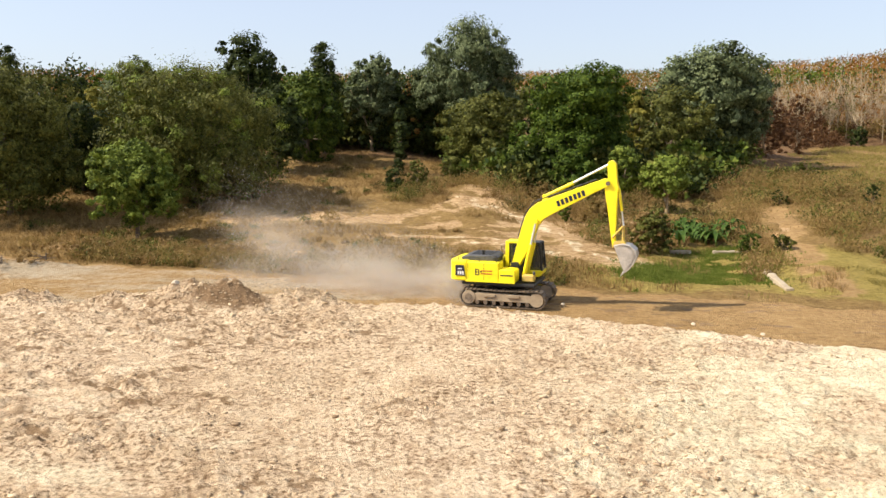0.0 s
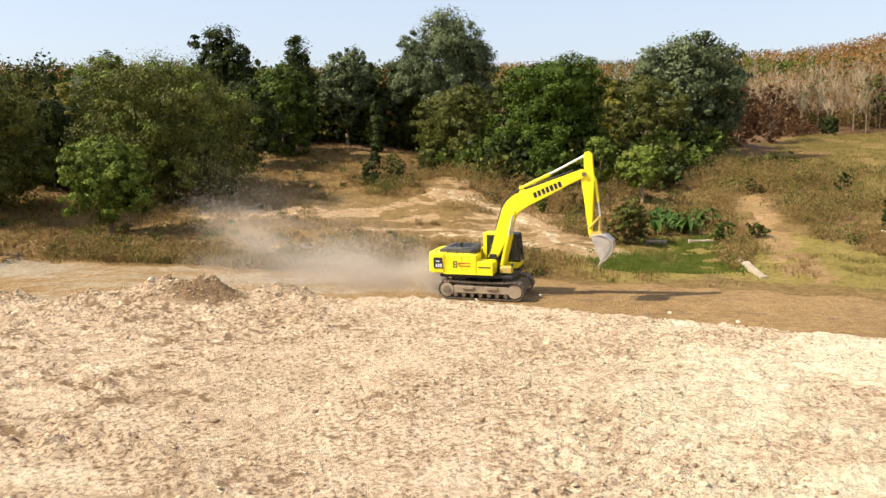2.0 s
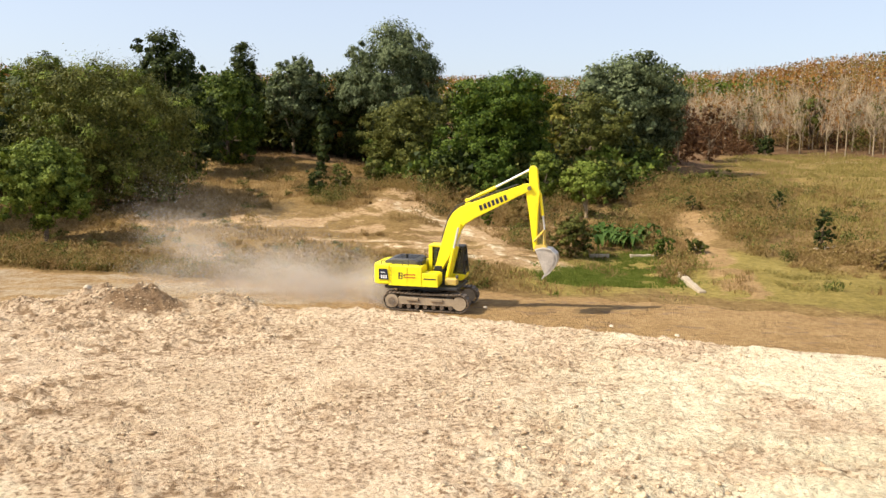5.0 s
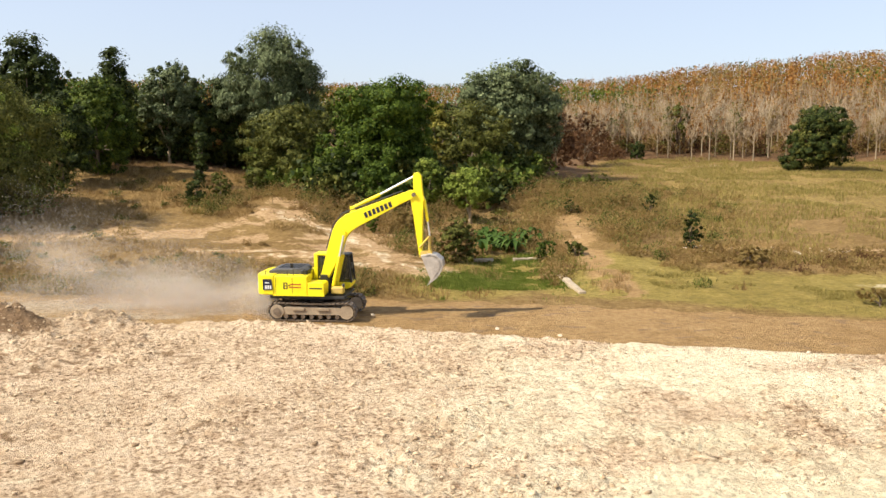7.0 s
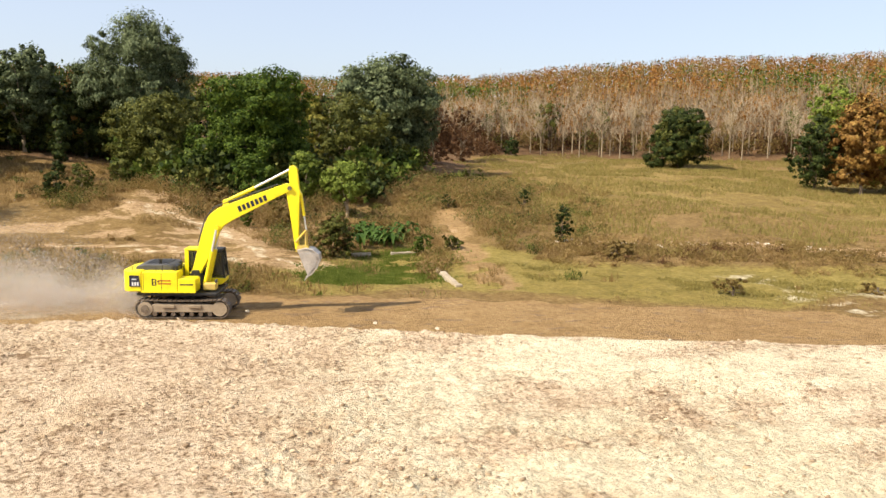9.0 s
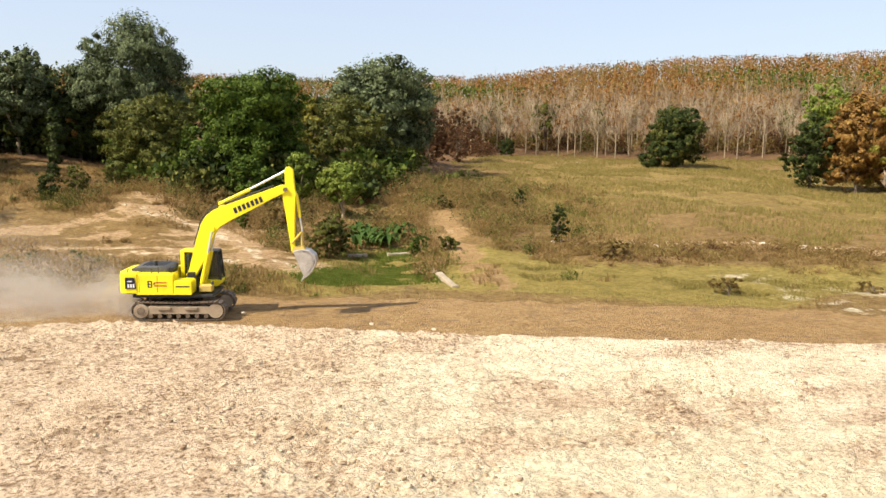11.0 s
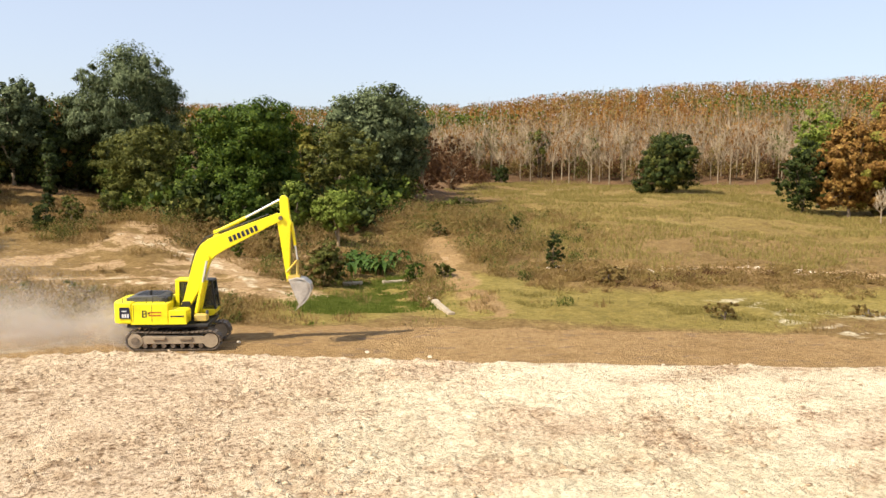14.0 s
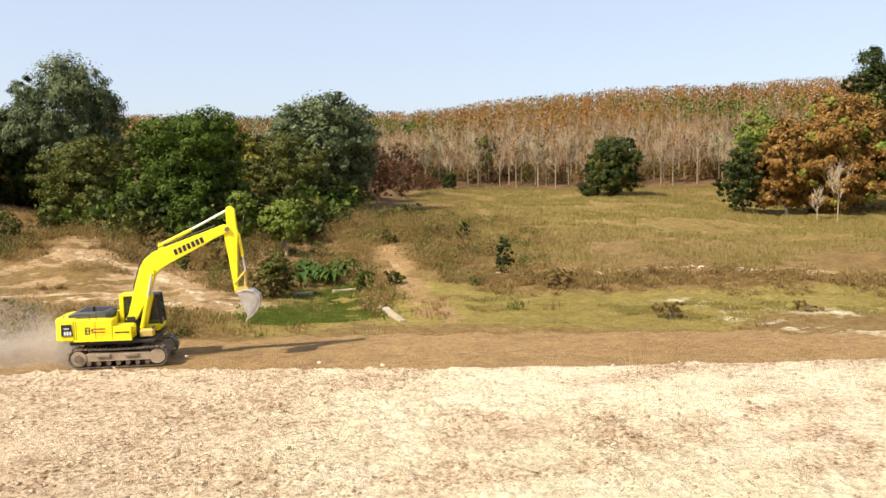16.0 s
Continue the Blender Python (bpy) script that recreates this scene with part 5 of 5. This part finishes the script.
    for k in range(7):
        c = Vector((2.55, -0.235, 4.90)) + d * (0.22 * k)
        bm = bm_box(-0.075, 0.075, -0.004, 0.004, -0.13, 0.13, 0)
        bmesh.ops.transform(bm, matrix=Matrix.Translation(c) @ Matrix.Rotation(-math.atan2(d.z, d.x), 4, "Y"), verts=bm.verts[:])
        part("marking_bar", bm, DECAL_DARK, boom, "dark blue painted bar")
    pipe = bm_rod((0.5, -0.12, 3.3), (0.86, -0.12, 4.42), 0.03, seg=8)
    bm_rod((0.86, -0.12, 4.42), (1.35, -0.12, 4.98), 0.03, seg=8, bm=pipe)
    bm_rod((1.35, -0.12, 4.98), (4.4, -0.12, 6.04), 0.03, seg=8, bm=pipe)
    part("hydraulic_pipe", pipe, BLACK, boom, "black hydraulic line along the boom")
    for y in (-0.36, 0.36):
        cyl = part("boom_cylinder", bm_rod((0.86, y, 1.45), (1.22, y, 2.95), 0.1), PAINT_YELLOW, ex, "yellow boom lift cylinder")
        part("piston_rod", bm_rod((1.2, y, 2.9), (1.46, y, 4.05), 0.055), CHROME, cyl, "pale chrome piston rod")
        part("pin", bm_rod((1.46, y - 0.1, 4.05), (1.46, y + 0.1, 4.05), 0.11), PAINT_YELLOW, cyl)
    arm_cyl = part("arm_cylinder", bm_rod((1.85, 0, 5.22), (3.25, 0, 5.86), 0.085), PAINT_YELLOW, ex, "yellow arm cylinder above the boom")
    part("piston_rod", bm_rod((3.15, 0, 5.82), (4.98, 0, 6.72), 0.055), CHROME, arm_cyl, "pale chrome piston rod")
    part("pin", bm_box(1.72, 1.98, -0.14, 0.14, 4.98, 5.3, 0.03), PAINT_YELLOW, arm_cyl)
    # arm
    arm = part("arm", bm_prism([(4.9, 6.72), (4.98, 6.86), (5.14, 6.9), (5.32, 6.76), (5.36, 6.3), (5.42, 5.8), (5.5, 5.62), (5.44, 5.5), (5.4, 4.6), (5.36, 3.1), (5.42, 2.9), (5.34, 2.78), (5.2, 2.82), (5.12, 3.4), (4.92, 4.8), (4.78, 5.6), (4.8, 5.9), (4.94, 6.1)], -0.17, 0.17, 0.03), PAINT_YELLOW, ex, "bright yellow tapered arm")
    part("pin", bm_rod((4.95, -0.28, 5.86), (4.95, 0.28, 5.86), 0.1), STEEL, arm)
    bc = part("bucket_cylinder", bm_rod((5.46, 0, 5.62), (5.62, 0, 4.5), 0.075), PAINT_YELLOW, ex, "yellow bucket cylinder")
    part("piston_rod", bm_rod((5.61, 0, 4.55), (5.72, 0, 3.78), 0.045), CHROME, bc, "pale chrome piston rod")
    for y in (-0.2, 0.2):
        part("link", bm_rod((5.22, y, 3.2), (5.72, y, 3.78), 0.05, seg=8), PAINT_DUSTY, ex, "dusty yellow bucket link")
        part("link", bm_rod((5.72, y * 0.8, 3.78), (5.72, y * 0.8, 2.95), 0.05, seg=8), PAINT_DUSTY, ex, "dusty yellow bucket link")
    # bucket
    shell = [(5.32, 2.84), (5.74, 2.94), (6.1, 2.86), (6.38, 2.62), (6.44, 2.3), (6.3, 1.95), (6.08, 1.66), (5.86, 1.5), (5.8, 1.58), (5.98, 1.82), (6.18, 2.1), (6.28, 2.34), (6.2, 2.58), (6.02, 2.74), (5.74, 2.78), (5.4, 2.72)]
    bucket = part("bucket", bm_prism(shell, -0.5, 0.5, 0.012), BUCKET_STEEL, ex, "worn grey steel bucket")
    for y in (-0.5, 0.46):
        part("cheek", bm_prism([(5.34, 2.8), (5.74, 2.92), (6.08, 2.83), (6.34, 2.6), (6.4, 2.3), (6.26, 1.98), (5.86, 1.52), (5.62, 2.1)], y, y + 0.04, 0.01), BUCKET_STEEL, bucket, "dusty worn cheek plate")
    for k in range(5):
        y = -0.42 + 0.21 * k
        part("tooth", bm_prism([(5.95, 1.68), (5.86, 1.5), (5.66, 1.3), (5.74, 1.5)], y - 0.045, y + 0.045, 0.01), BUCKET_STEEL, bucket)
    for y in (-0.24, 0.18):
        part("ear", bm_prism([(5.2, 2.7), (5.3, 3.02), (5.8, 3.06), (5.95, 2.8)], y, y + 0.06, 0.01), PAINT_DUSTY, bucket)
    # plates and markings on the near side
    plate = part("dark_panel", bm_prism([(-2.42, 1.42), (-1.9, 1.42), (-1.98, 2.04), (-2.42, 2.04)], -1.402, -1.376, 0), DECAL_DARK, ex, "black plate with pale bars")
    for k in range(3):
        part("marking_bar", bm_box(-2.3 + 0.12 * k, -2.22 + 0.12 * k, -1.408, -1.4, 1.48, 1.68, 0), DECAL_WHITE, plate, "pale painted bar")
    part("marking_bar", bm_box(-2.3, -2.08, -1.408, -1.4, 1.8, 1.86, 0), DECAL_WHITE, plate, "pale painted bar")
    bcol = bm_box(-1.38, -1.32, -1.388, -1.378, 1.48, 1.86, 0)
    for z in (1.48, 1.65, 1.81):
        bm_box(-1.38, -1.2, -1.388, -1.378, z, z + 0.05, 0, bcol)
    bm_box(-1.22, -1.17, -1.388, -1.378, 1.5, 1.84, 0, bcol)
    part("sticker", bcol, DECAL_DARK, right, "dark letter-shaped sticker")
    for z in (1.55, 1.72):
        part("marking_bar", bm_box(-1.08, -0.5, -1.388, -1.378, z, z + 0.07, 0), DECAL_RED, right, "orange-red painted bar")
    part("marking_bar", bm_box(-0.08, 0.55, -1.388, -1.378, 1.5, 1.57, 0), DECAL_DARK, step_box, "dark painted bar")
    # proportions: lower works as built, upper body and digging gear trimmed
    lower = ("track", "roller", "idler", "sprocket", "hub", "step_block", "centre_frame", "slew_ring", "turntable")
    gear = ("boom", "arm", "bucket", "link", "piston", "pin", "hydraulic", "cheek", "tooth", "ear")
    for o in ex.children_recursive:
        if o.name.startswith(lower):
            continue
        digging = o.name.startswith(gear) or o.parent.name.startswith("boom")
        for v in o.data.vertices:
            v.co.x *= 0.93
            if digging and v.co.x > 4.25:
                v.co.z = 5.78 + (v.co.z - 5.85) * (0.92 if v.co.z < 5.85 else 1.0)
            elif digging:
                v.co.z *= 0.988
            else:
                in_cab = o.name.startswith("cab") or o.parent.name.startswith("cab")
                v.co.z = 1.22 + (v.co.z - 1.12) * (0.9 if in_cab else 0.8)
    return ex


excavator()


def dust_cloud():
    """Fine dust hanging in the air behind the excavator, thin and patchy."""
    rng = np.random.default_rng(8)
    n = 400000
    u = rng.uniform(0, 1, n) ** 1.3
    x = 1.3 - u * 14.5
    y = 39.6 + u * 7.5 + rng.normal(0, 1.0 + u * 2.0, n)
    top = 0.45 + 2.2 * np.sqrt(u) + u * 0.4
    z = np.abs(rng.normal(0, 0.72, n)) * top + 0.03
    patch = fbm(x / 2.6 + z * 0.35, z / 1.5 + y * 0.1, 99, 4, 0.55)
    keep = patch + rng.uniform(-0.2, 0.2, n) > 0.30 + 0.2 * u
    pts = np.stack([x, y, z + land(x, y)], 1)[keep]
    s = 0.027
    d = unit(len(pts), rng) * s
    e = np.cross(d, unit(len(pts), rng))
    tri = np.stack([pts + d, pts - d + e, pts - d - e], 1).reshape(-1, 3)
    tagged(new("dust_cloud", soup("dust", tri, 3, DUST)), "thin tan dust raised behind the excavator", "dust", kind="stuff")


dust_cloud()
